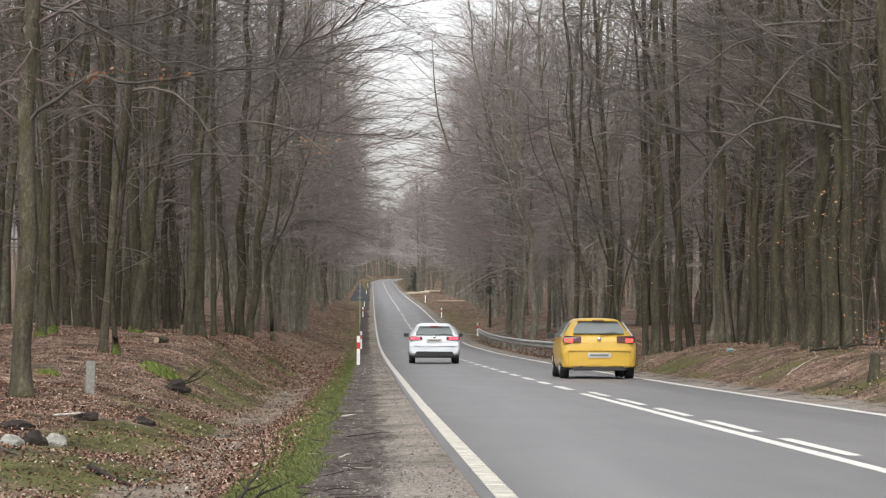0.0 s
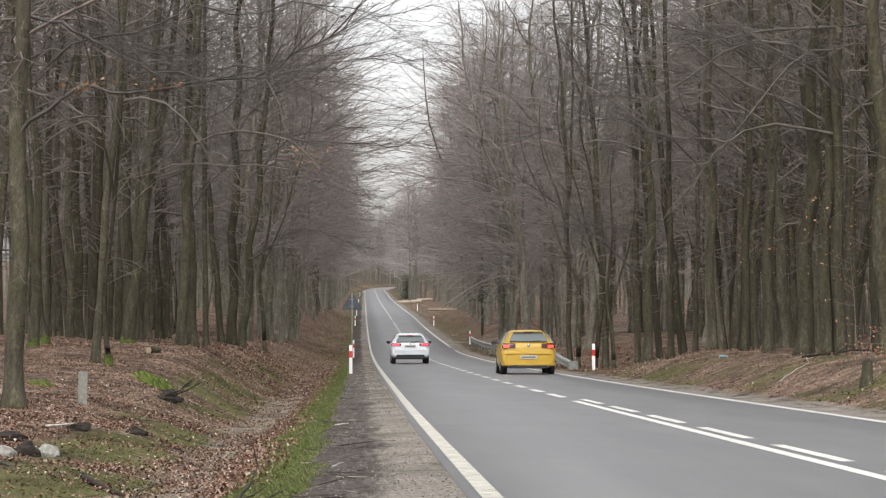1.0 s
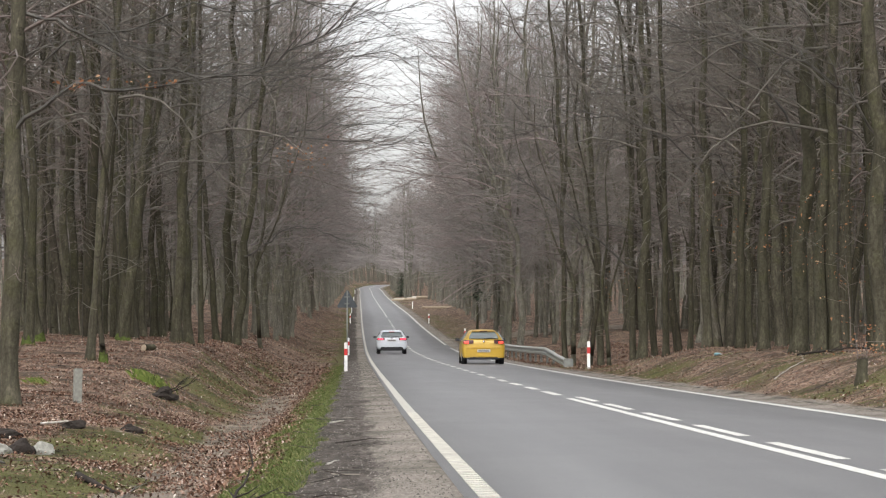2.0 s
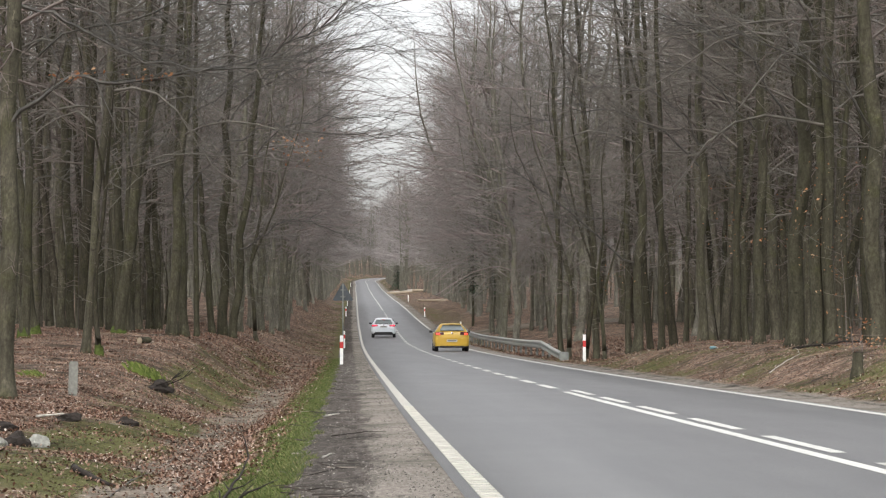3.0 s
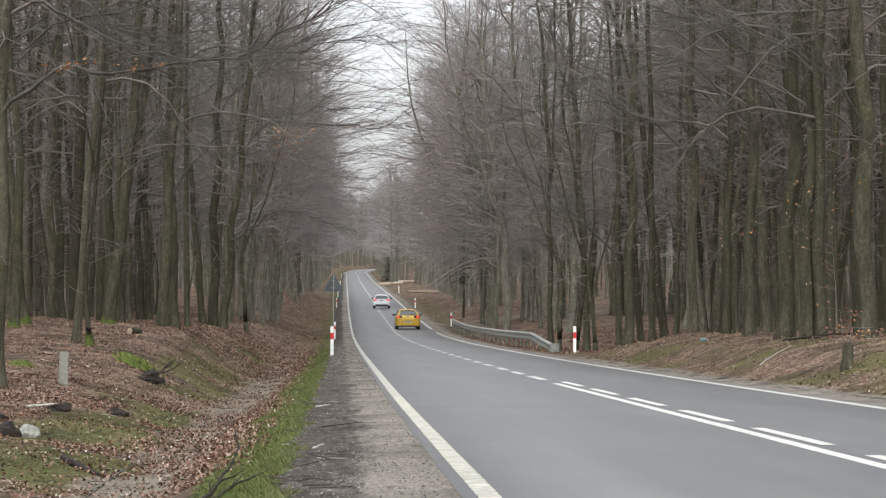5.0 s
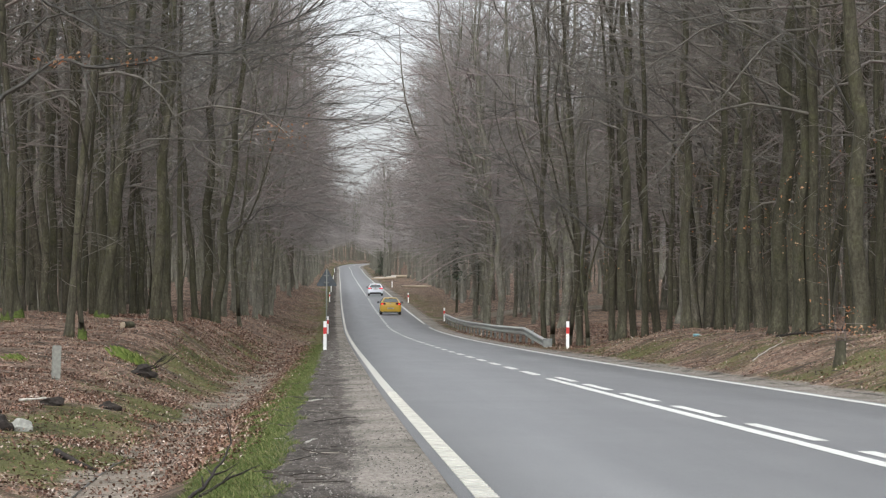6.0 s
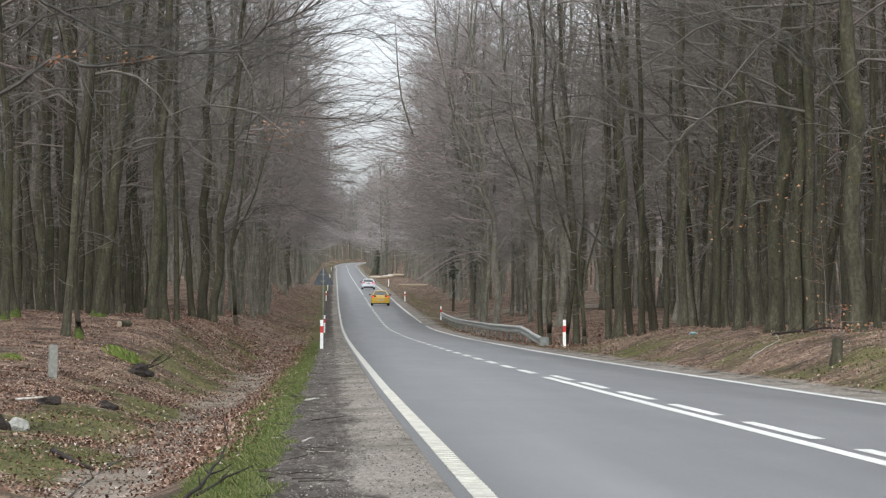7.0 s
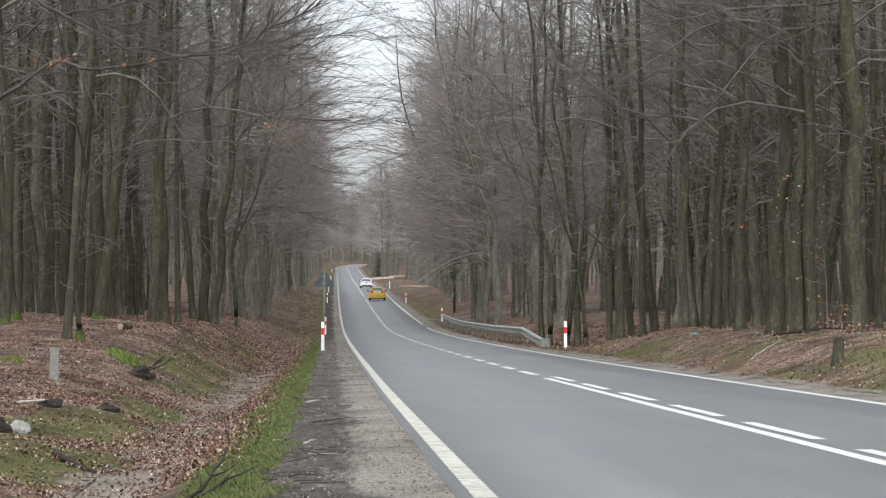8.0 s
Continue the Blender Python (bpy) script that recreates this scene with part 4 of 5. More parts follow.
def grass_blades(rs):
    n = 190000
    pick = rs.random(n)
    y = 14 + 110 * rs.random(n) ** 1.8
    d = np.where(pick < 0.62, -4.28 + 0.16 * rough(y * 0, y, 0.9, 2) - 0.85 * rs.random(n) ** 0.9, np.where(pick < 0.7, -6.3 - 2.2 * rs.random(n), 4.2 + 3.8 * rs.random(n)))
    x = d + road_x(y)
    keep = (pick < 0.66) & (rough(x, y, 0.9, 4) + rs.normal(0, 0.4, n) > -0.75) | (pick >= 0.66) & (rough(x, y * 0.35, 1.8, 6) + rs.normal(0, 0.25, n) > 0.05)
    keep &= (x > -0.125 * y - 1) & (x < 0.22 * y + 1)
    x, y, d, pick = x[keep], y[keep], d[keep], pick[keep]
    n = len(x)
    z = land(d, y) - 0.005
    h = np.where(pick < 0.66, rs.uniform(0.02, 0.07, n), rs.uniform(0.015, 0.045, n))
    a = rs.uniform(0, 2 * np.pi, n)
    w = rs.uniform(0.002, 0.0045, n) * (1 + y / 60)
    base = np.stack([x, y, z], -1)
    side = np.stack([np.cos(a) * w, np.sin(a) * w, np.zeros(n)], -1)
    tip = base + np.stack([rs.normal(0, 0.7, n) * h, rs.normal(0, 0.7, n) * h, h * rs.uniform(0.5, 1, n)], -1)
    scatter("grass", "short green and dry grass on the verge", "grass", GRASS, np.stack([base - side, base + side, tip], 1), [(0, 1, 2)])


def shoulder_gravel(rs):
    n = 40000
    y = 14 + 125 * rs.random(n) ** 2.2
    left = rs.random(n) < 0.93
    d = np.where(left, -3.2 - 1.2 * rs.random(n), 3.25 + 0.9 * rs.random(n))
    x = d + road_x(y)
    keep = rough(x, y, 0.8, 9) + rs.normal(0, 0.6, n) > -0.2 - 0.5 * (d < -3.7)
    x, y, d = x[keep], y[keep], d[keep]
    n = len(x)
    z = land(d, y)
    r = rs.gamma(2.0, 0.0022, n) + 0.0025
    r = np.minimum(r, 0.016) * np.clip(y / 40, 1, 2)
    a = rs.uniform(0, 2 * np.pi, n)
    c = np.stack([x, y, z - 0.002], -1)
    pts = []
    for k in range(3):
        ang = a + k * 2.1 + rs.normal(0, 0.3, n)
        pts.append(c + np.stack([np.cos(ang) * r, np.sin(ang) * r, np.zeros(n)], -1))
    pts.append(c + np.stack([rs.normal(0, 0.3, n) * r, rs.normal(0, 0.3, n) * r, r * rs.uniform(0.5, 1.1, n)], -1))
    scatter("shoulder_gravel", "grey gravel and dirt crumbs on the shoulder", "gravel", PEBBLE, np.stack(pts, 1), [(0, 1, 3), (1, 2, 3), (2, 0, 3)])


def twig_litter(rs):
    n = 1300
    y = 15 + 75 * rs.random(n) ** 1.8
    where = rs.random(n)
    d = np.where(where < 0.08, -3.75 - 0.75 * rs.random(n), np.where(where < 0.8, -6.0 - 7 * rs.random(n), 4.2 + 5 * rs.random(n)))
    x = d + road_x(y)
    z = land(d, y) + 0.008
    a = rs.normal(0.2, 0.8, n)
    ln = rs.uniform(0.05, 0.35, n) * (0.6 + 0.4 * (where > 0.45))
    u = np.stack([np.cos(a) * ln, np.sin(a) * ln, rs.normal(0, 0.08, n) * ln], -1)
    r = rs.uniform(0.002, 0.007, n)[:, None]
    c = np.stack([x, y, z], -1)
    up = np.array([[0, 0, 1.0]]) * r
    s = np.stack([-np.sin(a), np.cos(a), np.zeros(n)], -1) * r
    pts = np.stack([c - u + s, c - u - s, c - u + up * 1.7, c + u + s * 0.5, c + u - s * 0.5, c + u + up], 1)
    scatter("twig_litter", "small dead twigs on shoulder and forest floor", "twigs", STICKS, pts,
            [(0, 1, 4), (0, 4, 3), (1, 2, 5), (1, 5, 4), (2, 0, 3), (2, 3, 5), (0, 2, 1), (3, 4, 5)])


def fallen_branch(points, r, label, material, twigs=0, seed=1):
    """A dead branch lying on the ground. points: x, y, height over the ground."""
    rng = random.Random(seed)
    base = spot_x(points[0][0], points[0][1])
    ob = thing("fallen_branch", label, "branch", m=Matrix.Translation(base))
    pts = [spot_x(x, y) + Vector((0, 0, h + r * 0.6)) - base for x, y, h in points]
    g = Geo()
    k = len(pts)
    fine = []
    for i in range(k - 1):
        for j in range(3):
            p = pts[i].lerp(pts[i + 1], j / 3)
            fine.append(p + Vector((rng.gauss(0, r * 0.5), rng.gauss(0, r * 0.5), abs(rng.gauss(0, r * 0.3)))))
    fine.append(pts[-1])
    g.tube(fine, [r * (1 - 0.75 * i / len(fine)) for i in range(len(fine))], 7, cap=True)
    part("stem", g.mesh("stem", material), ob)
    for i in range(twigs):
        q = fine[rng.randrange(1, len(fine))]
        fwd = (fine[-1] - fine[0]).normalized()
        e = (fwd + Vector((rng.gauss(0, 0.5), rng.gauss(0, 0.5), rng.uniform(0.0, 0.7)))).normalized()
        g = Geo()
        ln = rng.uniform(0.15, 0.4)
        g.tube([q, q + e * ln * 0.5 + Vector((0, 0, rng.gauss(0.02, 0.02))), q + e * ln], [r * 0.5, r * 0.35, r * 0.1], 5)
        part("side_twig", g.mesh("side_twig", material), ob)
    return ob


def rock(name, label, category, x, y, size, material, seed, turn=0, sink=0.25):
    """A broken lump with uneven faces."""
    rng = random.Random(seed)
    bm = bmesh.new()
    bmesh.ops.create_icosphere(bm, subdivisions=3, radius=1.0)
    off = Vector((rng.uniform(0, 50), rng.uniform(0, 50), rng.uniform(0, 50)))
    for v in bm.verts:
        n1 = noise.noise(v.co * 1.3 + off)
        n2 = noise.noise(v.co * 3.6 + off)
        f = (1 + 0.45 * n1 + 0.2 * n2) * (0.8 + 0.25 * max(abs(v.co.x), abs(v.co.y), abs(v.co.z)))
        v.co = Vector((v.co.x * size[0] * f, v.co.y * size[1] * f, max(-0.3, v.co.z) * size[2] * f))
    me = bpy.data.meshes.new(name)
    bm.to_mesh(me)
    bm.free()
    me.materials.append(material)
    ob = tagged(new(name, me), label, category)
    ob.matrix_basis = Matrix.Translation(spot_x(x, y) + Vector((0, 0, size[2] * (0.3 - sink)))) @ Matrix.Rotation(radians(turn), 4, "Z")
    return ob


def grass_tuft(x, y, n, spread, h, label, seed):
    rng = random.Random(seed)
    ob = thing("grass_tussock", label, "grass", m=Matrix.Translation(spot_x(x, y)))
    g = Geo()
    for i in range(n):
        px, py = rng.gauss(0, spread[0] * 0.5), rng.gauss(0, spread[1] * 0.5)
        b = len(g.v)
        z = float(land(x + px - float(road_x(y + py)), y + py)) - spot_x(x, y).z
        a = rng.uniform(0, 6.28)
        w, hh = 0.008, h * rng.uniform(0.35, 1.1)
        lx, ly = -0.5 * hh + rng.gauss(0, 0.3) * hh, rng.gauss(0, 0.35) * hh
        g.v += [(px - w * math.cos(a), py - w * math.sin(a), z - 0.02), (px + w * math.cos(a), py + w * math.sin(a), z - 0.02), (px + lx * 0.45, py + ly * 0.4, z + hh * 0.62), (px + lx, py + ly, z + hh * 0.8)]
        g.f += [(b, b + 1, b + 2), (b + 2, b + 1, b + 3)]
    tagged(part("foliage", g.mesh("foliage", TUFT, False), ob), kind="stuff")
    return ob


def cut_log(x, y, length, r, turn, label, material=None):
    ob = thing("cut_log", label, "log", m=Matrix.Translation(spot_x(x, y) + Vector((0, 0, r * 0.85))) @ pose(0, 0, 0, 0, 0, turn))
    rng = random.Random(int(length * 100))
    g = Geo()
    n = 7
    g.tube([Vector((length * (i / (n - 1) - 0.5), rng.gauss(0, r * 0.08), rng.gauss(0, r * 0.05))) for i in range(n)], [r * rng.uniform(0.92, 1.06) for _ in range(n)], 12)
    part("log_bark", g.mesh("log_bark", material or BARK), ob)
    for e in (-1, 1):
        g = Geo()
        g.tube([Vector((e * length * 0.47, 0, 0)), Vector((e * (length * 0.5 + 0.01), 0, 0))], [r * 0.93, r * 0.9], 12, cap=True)
        part("sawn_end", g.tidy("sawn_end", WOOD), ob, "pale sawn end")
    return ob


def litter_bottle(x, y):
    ob = thing("plastic_bottle", "small blue plastic bottle lying on the bank", "bottle", m=Matrix.Translation(spot_x(x, y) + Vector((0, 0, 0.05))) @ pose(0, 0, 0, 0, 0, 25))
    g = Geo()
    g.tube([Vector((-0.12, 0, 0)), Vector((-0.11, 0, 0)), Vector((0.03, 0, 0.0)), Vector((0.08, 0, 0.005)), Vector((0.1, 0, 0.005))], [0.035, 0.04, 0.04, 0.02, 0.014], 12, cap=True)
    part("bottle", g.mesh("bottle", plain("blue_plastic", (0.16, 0.32, 0.36), 0.3, 0, 0.5, 0.1, 9)), ob)
    g = Geo()
    g.tube([Vector((0.1, 0, 0.005)), Vector((0.125, 0, 0.005))], [0.017, 0.017], 10, cap=True)
    part("bottle_cap", g.mesh("bottle_cap", PLASTIC), ob, "white screw cap")
    return ob


def leaf_cluster(rng, n, centre, spread, size):
    g = Geo()
    for i in range(n):
        c = Vector(centre) + Vector((rng.gauss(0, spread[0]), rng.gauss(0, spread[1]), rng.gauss(0, spread[2])))
        u = Vector((rng.gauss(0, 1), rng.gauss(0, 1), rng.gauss(0, 0.6))).normalized()
        w = u.cross(Vector((rng.gauss(0, 1), rng.gauss(0, 1), rng.gauss(0, 1)))).normalized()
        s = size * rng.uniform(0.7, 1.3)
        b = len(g.v)
        g.v += [tuple(c - u * s), tuple(c + w * s * 0.55 + Vector((0, 0, s * 0.2))), tuple(c + u * s), tuple(c - w * s * 0.55 + Vector((0, 0, s * 0.2)))]
        g.f += [(b, b + 1, b + 2), (b, b + 2, b + 3)]
    return g


def withered(tree, seed, n, centre, spread, size):
    ob = part("withered_leaves", leaf_cluster(random.Random(seed), n, centre, spread, size).mesh("withered_leaves", ORANGE, False), tree, "withered orange leaves")
    ob.matrix_parent_inverse = tree.matrix_basis.inverted()
    tagged(ob, kind="stuff")


def spruce(x, y, h, width, first, seed):
    rng = random.Random(seed)
    ob = thing("spruce_tree", "dark green spruce at the forest edge", "tree", m=Matrix.Translation(spot_x(x, y)))
    g = Geo()
    g.tube([Vector((0, 0, -0.2)), Vector((0.03, 0, h * 0.5)), Vector((0, 0, h))], [h * 0.014, h * 0.009, 0.01], 7)
    part("trunk", g.mesh("trunk", BARK), ob)
    g = Geo()
    z = first
    while z < h:
        out = width * (1 - (z - first) / (h - first)) ** 0.8 + 0.12
        for i in range(6):
            az = rng.uniform(0, 6.28)
            ln = out * rng.uniform(0.6, 1.15)
            fwd = Vector((math.cos(az), math.sin(az), -0.22))
            side = Vector((-math.sin(az), math.cos(az), 0))
            for j in range(7):
                t = (j + rng.random()) / 7
                q = Vector((0, 0, z)) + fwd * ln * t
                e = (fwd * 0.6 + side * rng.uniform(-1, 1) + Vector((0, 0, rng.uniform(-0.5, 0.1)))).normalized() * ln * 0.3
                w = e.cross(Vector((rng.gauss(0, 0.4), rng.gauss(0, 0.4), 1))).normalized() * 0.05
                b = len(g.v)
                g.v += [tuple(q - w), tuple(q + w), tuple(q + e * 0.6 + w * 0.8 + Vector((0, 0, 0.02))), tuple(q + e), tuple(q + e * 0.6 - w * 0.8)]
                g.f += [(b, b + 1, b + 2, b + 4), (b + 4, b + 2, b + 3)]
        z += h * 0.03
    part("crown", g.mesh("crown", NEEDLES, False), ob, "drooping dark green needle boughs")
    return ob


def tree_stump(x, y, r, h):
    rng = random.Random(3)
    ob = thing("tree_stump", "dark weathered tree stump on the bank", "stump", m=Matrix.Translation(spot_x(x, y)))
    g = Geo()
    g.tube([Vector((0, 0, -0.2)), Vector((0, 0, 0.02)), Vector((0.01, 0, 0.18)), Vector((0.02, 0, h))], [r * 1.5, r * 1.35, r * 1.05, r], 12)
    part("stump_bark", g.mesh("stump_bark", BARK), ob)
    g = Geo()
    g.tube([Vector((0.02, 0, h - 0.03)), Vector((0.02, 0, h + 0.01))], [r * 0.97, r * 0.9], 12, cap=True)
    part("cut_face", g.tidy("cut_face", DEADWOOD), ob)
    return ob


def sapling(x, y, h, n, seed):
    rng = random.Random(seed)
    ob = thing("beech_sapling", "small beech sapling with withered orange leaves", "sapling", m=Matrix.Translation(spot_x(x, y)))
    g, leaf = Geo(), Geo()
    top = Vector((rng.gauss(0, 0.1), rng.gauss(0, 0.1), h))
    g.tube([Vector((0, 0, -0.05)), top * 0.5 + Vector((0.03, 0, 0)), top], [0.012, 0.009, 0.003], 5)
    for i in range(9):
        t = rng.uniform(0.35, 1)
        q = top * t
        e = q + Vector((rng.gauss(0, 0.28), rng.gauss(0, 0.28), rng.uniform(0.0, 0.18)))
        g.tube([q, e], [0.005, 0.002], 4)
        c = leaf_cluster(rng, n // 9, e, (0.1, 0.1, 0.05), 0.028)
        b = len(leaf.v)
        leaf.v += c.v
        leaf.f += [tuple(b + i2 for i2 in f) for f in c.f]
    part("stem", g.mesh("stem", TWIG), ob)
    tagged(part("foliage", leaf.mesh("foliage", ORANGE, False), ob, "withered orange leaves"), kind="stuff")
    return ob


LEAVES = island_material("dead_leaves", [(0.0, (0.03, 0.017, 0.012)), (0.3, (0.108, 0.052, 0.033)), (0.6, (0.185, 0.103, 0.068)), (0.85, (0.27, 0.187, 0.143)), (0.96, (0.37, 0.305, 0.26)), (1.0, (0.5, 0.44, 0.39))], 0.6)
GRASS = island_material("grass_blade", [(0.0, (0.04, 0.062, 0.014)), (0.5, (0.082, 0.112, 0.027)), (0.8, (0.13, 0.145, 0.05)), (1.0, (0.23, 0.2, 0.11))])
PEBBLE = island_material("pebbles", [(0.0, (0.05, 0.044, 0.038)), (0.5, (0.11, 0.1, 0.09)), (0.9, (0.19, 0.175, 0.157)), (1.0, (0.36, 0.34, 0.31))], 0.9)
STICKS = island_material("dead_twigs", [(0.0, (0.025, 0.02, 0.016)), (0.9, (0.08, 0.065, 0.055)), (1.0, (0.3, 0.27, 0.23))])
ORANGE = island_material("withered_leaves", [(0.0, (0.2, 0.075, 0.035)), (0.6, (0.33, 0.15, 0.07)), (1.0, (0.48, 0.32, 0.2))])
LIMB = plain("limb_bark", (0.055, 0.051, 0.043), 0.5, 0, 0.45, 0.5, 5.0)
TUFT = island_material("tussock_blade", [(0.0, (0.05, 0.075, 0.015)), (0.6, (0.11, 0.15, 0.03)), (1.0, (0.19, 0.2, 0.07))])
NEEDLES = island_material("spruce_needles", [(0.0, (0.022, 0.03, 0.02)), (0.7, (0.05, 0.065, 0.042)), (1.0, (0.08, 0.095, 0.06))])
MOSS = plain("moss", (0.06, 0.078, 0.022), 0.95, 0, 0.1, 0.4, 14, 0.6)

# ------------------------------------------------------------ roadside things
def delineator(d, y, height=1.06, band=True):
    ob = thing("marker_post", "white plastic roadside marker post with red band", "marker post", "marker posts", Matrix.Translation(spot(d, y)))
    g = Geo()
    g.prism([(-0.06, -0.05), (0.06, -0.05), (0.05, 0.04), (0.02, 0.055), (-0.02, 0.055), (-0.05, 0.04)], "z", -0.1, height)
    part("post", g.tidy("post", PLASTIC, False, 0.008), ob)
    if band:
        g = Geo()
        g.prism([(-0.064, -0.054), (0.064, -0.054), (0.053, 0.043), (0.02, 0.059), (-0.02, 0.059), (-0.053, 0.043)], "z", height - 0.47, height - 0.23)
        part("reflector", g.tidy("reflector", RED), ob, "red reflective band")
    return ob


def guard_rail(y0, y1, d):
    """Steel W-beam rail on posts, its near end turned down into the ground."""
    root = thing("guard_rail", "grey galvanised steel guard rail on posts beside the road", "guard rail")
    wave = [(0.0, 0.41), (-0.04, 0.43), (-0.1, 0.46), (-0.1, 0.53), (-0.01, 0.565), (-0.01, 0.62), (-0.1, 0.655), (-0.1, 0.71), (-0.05, 0.74), (0.0, 0.755)]
    g = Geo()
    ys = np.concatenate([np.linspace(y0, y0 + 12, 7), np.arange(y0 + 16, y1 + 0.1, 4.0)])
    k = len(wave)
    for y in ys:
        base = spot(d, float(y))
        sink = 0.4 * max(0.0, 1 - (float(y) - y0) / 12)
        for side in (0, 0.012):
            for px, pz in wave:
                g.v.append((base.x + px + side, y, base.z + pz - sink))
    for i in range(len(ys) - 1):
        for j in range(k - 1):
            a, b = i * 2 * k + j, (i + 1) * 2 * k + j
            g.f += [(a, a + 1, b + 1, b), (a + k, b + k, b + k + 1, a + k + 1)]
        for j in (0, k - 1):
            a, b = i * 2 * k + j, (i + 1) * 2 * k + j
            g.f.append((a, b, b + k, a + k))
    part("beam", g.tidy("beam", STEEL, False), root)
    end = spot(d, y0)
    g = Geo()
    g.box(end.x - 0.1, end.x + 0.28, y0 - 0.06, y0 + 0.05, end.z - 0.15, end.z + 0.36)
    part("end_plate", g.tidy("end_plate", STEEL_OLD, False, 0.02), root, "blunt grey end plate")
    g = Geo()
    g.prism([(0, -0.05), (0.1, -0.05), (0.1, -0.03), (0.02, -0.03), (0.02, 0.03), (0.1, 0.03), (0.1, 0.05), (0, 0.05)], "z", -0.4, 0.66)
    me = g.tidy("rail_post", STEEL_OLD)
    for y in np.arange(y0 + 8, y1 + 0.1, 4.0):
        p = part("rail_post", me, root)
        p.location = spot(d, float(y)) + Vector((0.02, 0, 0))
    return root


def road_sign(d, y):
    """A warning triangle seen from behind."""
    ob = thing("road_sign", "back of a dark triangular warning sign on a steel pole", "road sign", m=Matrix.Translation(spot(d, y)))
    g = Geo()
    g.tube([Vector((0, 0, -0.3)), Vector((0, 0, 3.3))], [0.03, 0.03], 10, cap=True)
    part("pole", g.mesh("pole", STEEL_OLD), ob)
    g = Geo()
    z0, z1, w, c = 2.55, 3.32, 0.45, 0.05
    g.prism([(-w + c, z0), (w - c, z0), (w, z0 + 0.05), (0.04, z1 - 0.01), (-0.04, z1 - 0.01), (-w, z0 + 0.05)], "y", 0.035, 0.055)
    part("plate", g.tidy("plate", SIGN_BACK, False, 0.004), ob)
    for z in (2.7, 3.0):
        g = Geo()
        g.box(-0.12, 0.12, -0.035, 0.035, z, z + 0.04)
        part("clamp", g.tidy("clamp", STEEL_OLD), ob)
    return ob


def boundary_stone(x, y):
    ob = thing("boundary_stone", "pale grey concrete boundary post in leaf litter", "boundary post", m=Matrix.Translation(spot_x(x, y)) @ pose(0, 0, 0, 0, 1.5, 20))
    g = Geo()
    g.box(-0.07, 0.07, -0.07, 0.07, -0.15, 0.6)
    part("shaft", g.tidy("shaft", CONCRETE, False, 0.015), ob)
    return ob


# ------------------------------------------------------------ cars
def loft_body(stations, inset=0.0):
    """Body shell from rings along y. Each: y, half width, bottom, belt height, top, half width of the roof."""
    g = Geo()
    rings = []
    for y, w, zb, belt, top, wr in stations:
        belt = min(belt, top - 0.04)
        half = [(0.0, zb), (w * 0.6, zb), (w * 0.9, zb + 0.015), (w * 0.975, zb + 0.09), (w * 0.995, (zb + belt) * 0.5), (w, belt - 0.16 if belt - 0.16 > zb + 0.12 else (zb + belt) * 0.5 + 0.01),
                (w * 0.975, belt), (w * 0.5 + wr * 0.5, belt + (top - belt) * 0.45), (wr, top - (top - belt) * 0.12), (wr * 0.9, top - (top - belt) * 0.04), (wr * 0.55, top - 0.004), (0.0, top)]
        ring = [(x, y, z) for x, z in half] + [(-x, y, z) for x, z in half[-2:0:-1]]
        rings.append(ring)
    k = len(rings[0])
    for r in rings:
        g.v += r
    for i in range(len(rings) - 1):
        for j in range(k):
            a, b = i * k + j, i * k + (j + 1) % k
            g.f.append((a, b, b + k, a + k))
    g.f.append(tuple(reversed(range(k))))
    g.f.append(tuple(range((len(rings) - 1) * k, len(rings) * k)))
    return g


def wheel(parent, x, y, r, width):
    hub = new("wheel")
    hub.parent = parent
    hub.location = (x, y, r)
    g = Geo()
    prof = [(-0.5, 0.66), (-0.5, 0.93), (-0.4, 1.0), (0.4, 1.0), (0.5, 0.93), (0.5, 0.66)]
    n, k = 28, len(prof)
    for s in range(n):
        a = 2 * math.pi * s / n
        g.v += [(px * width, math.cos(a) * pr * r, math.sin(a) * pr * r) for px, pr in prof]
    g.f = [(s * k + j, s * k + (j + 1) % k, (s + 1) % n * k + (j + 1) % k, (s + 1) % n * k + j) for s in range(n) for j in range(k)]
    part("tyre", g.tidy("tyre", RUBBER, True), hub)
    g = Geo()
    side = 1 if x > 0 else -1
    for s in range(5):
        a = 2 * math.pi * s / 5
        c, si = math.cos(a), math.sin(a)
        o = side * width * 0.42
        g.tube([Vector((o, 0, 0)), Vector((o, c * 0.66 * r, si * 0.66 * r))], [0.05, 0.035], 6, cap=True)
    g.tube([Vector((side * width * 0.3, 0, 0)), Vector((side * width * 0.46, 0, 0))], [0.07, 0.06], 10, cap=True)
    n = 24
    b = len(g.v)
    for s in range(n):
        a = 2 * math.pi * s / n
        for px in (-0.45, 0.45):
            g.v.append((px * width, math.cos(a) * 0.67 * r, math.sin(a) * 0.67 * r))
    g.f += [(b + 2 * s, b + 2 * s + 1, b + 2 * ((s + 1) % n) + 1, b + 2 * ((s + 1) % n)) for s in range(n)]
    part("rim", g.tidy("rim", ALLOY, True), hub)
    return hub


def quad_panel(pts, out, thick=0.012):
    """A rounded panel from an outline of points, pushed out by thick."""
    g = Geo()
    k = len(pts)
    o = Vector(out).normalized() * thick
    g.v = [tuple(Vector(p) - o) for p in pts] + [tuple(Vector(p) + o) for p in pts]
    g.f = [tuple(reversed(range(k))), tuple(range(k, 2 * k))] + [(i, (i + 1) % k, k + (i + 1) % k, k + i) for i in range(k)]
    return g


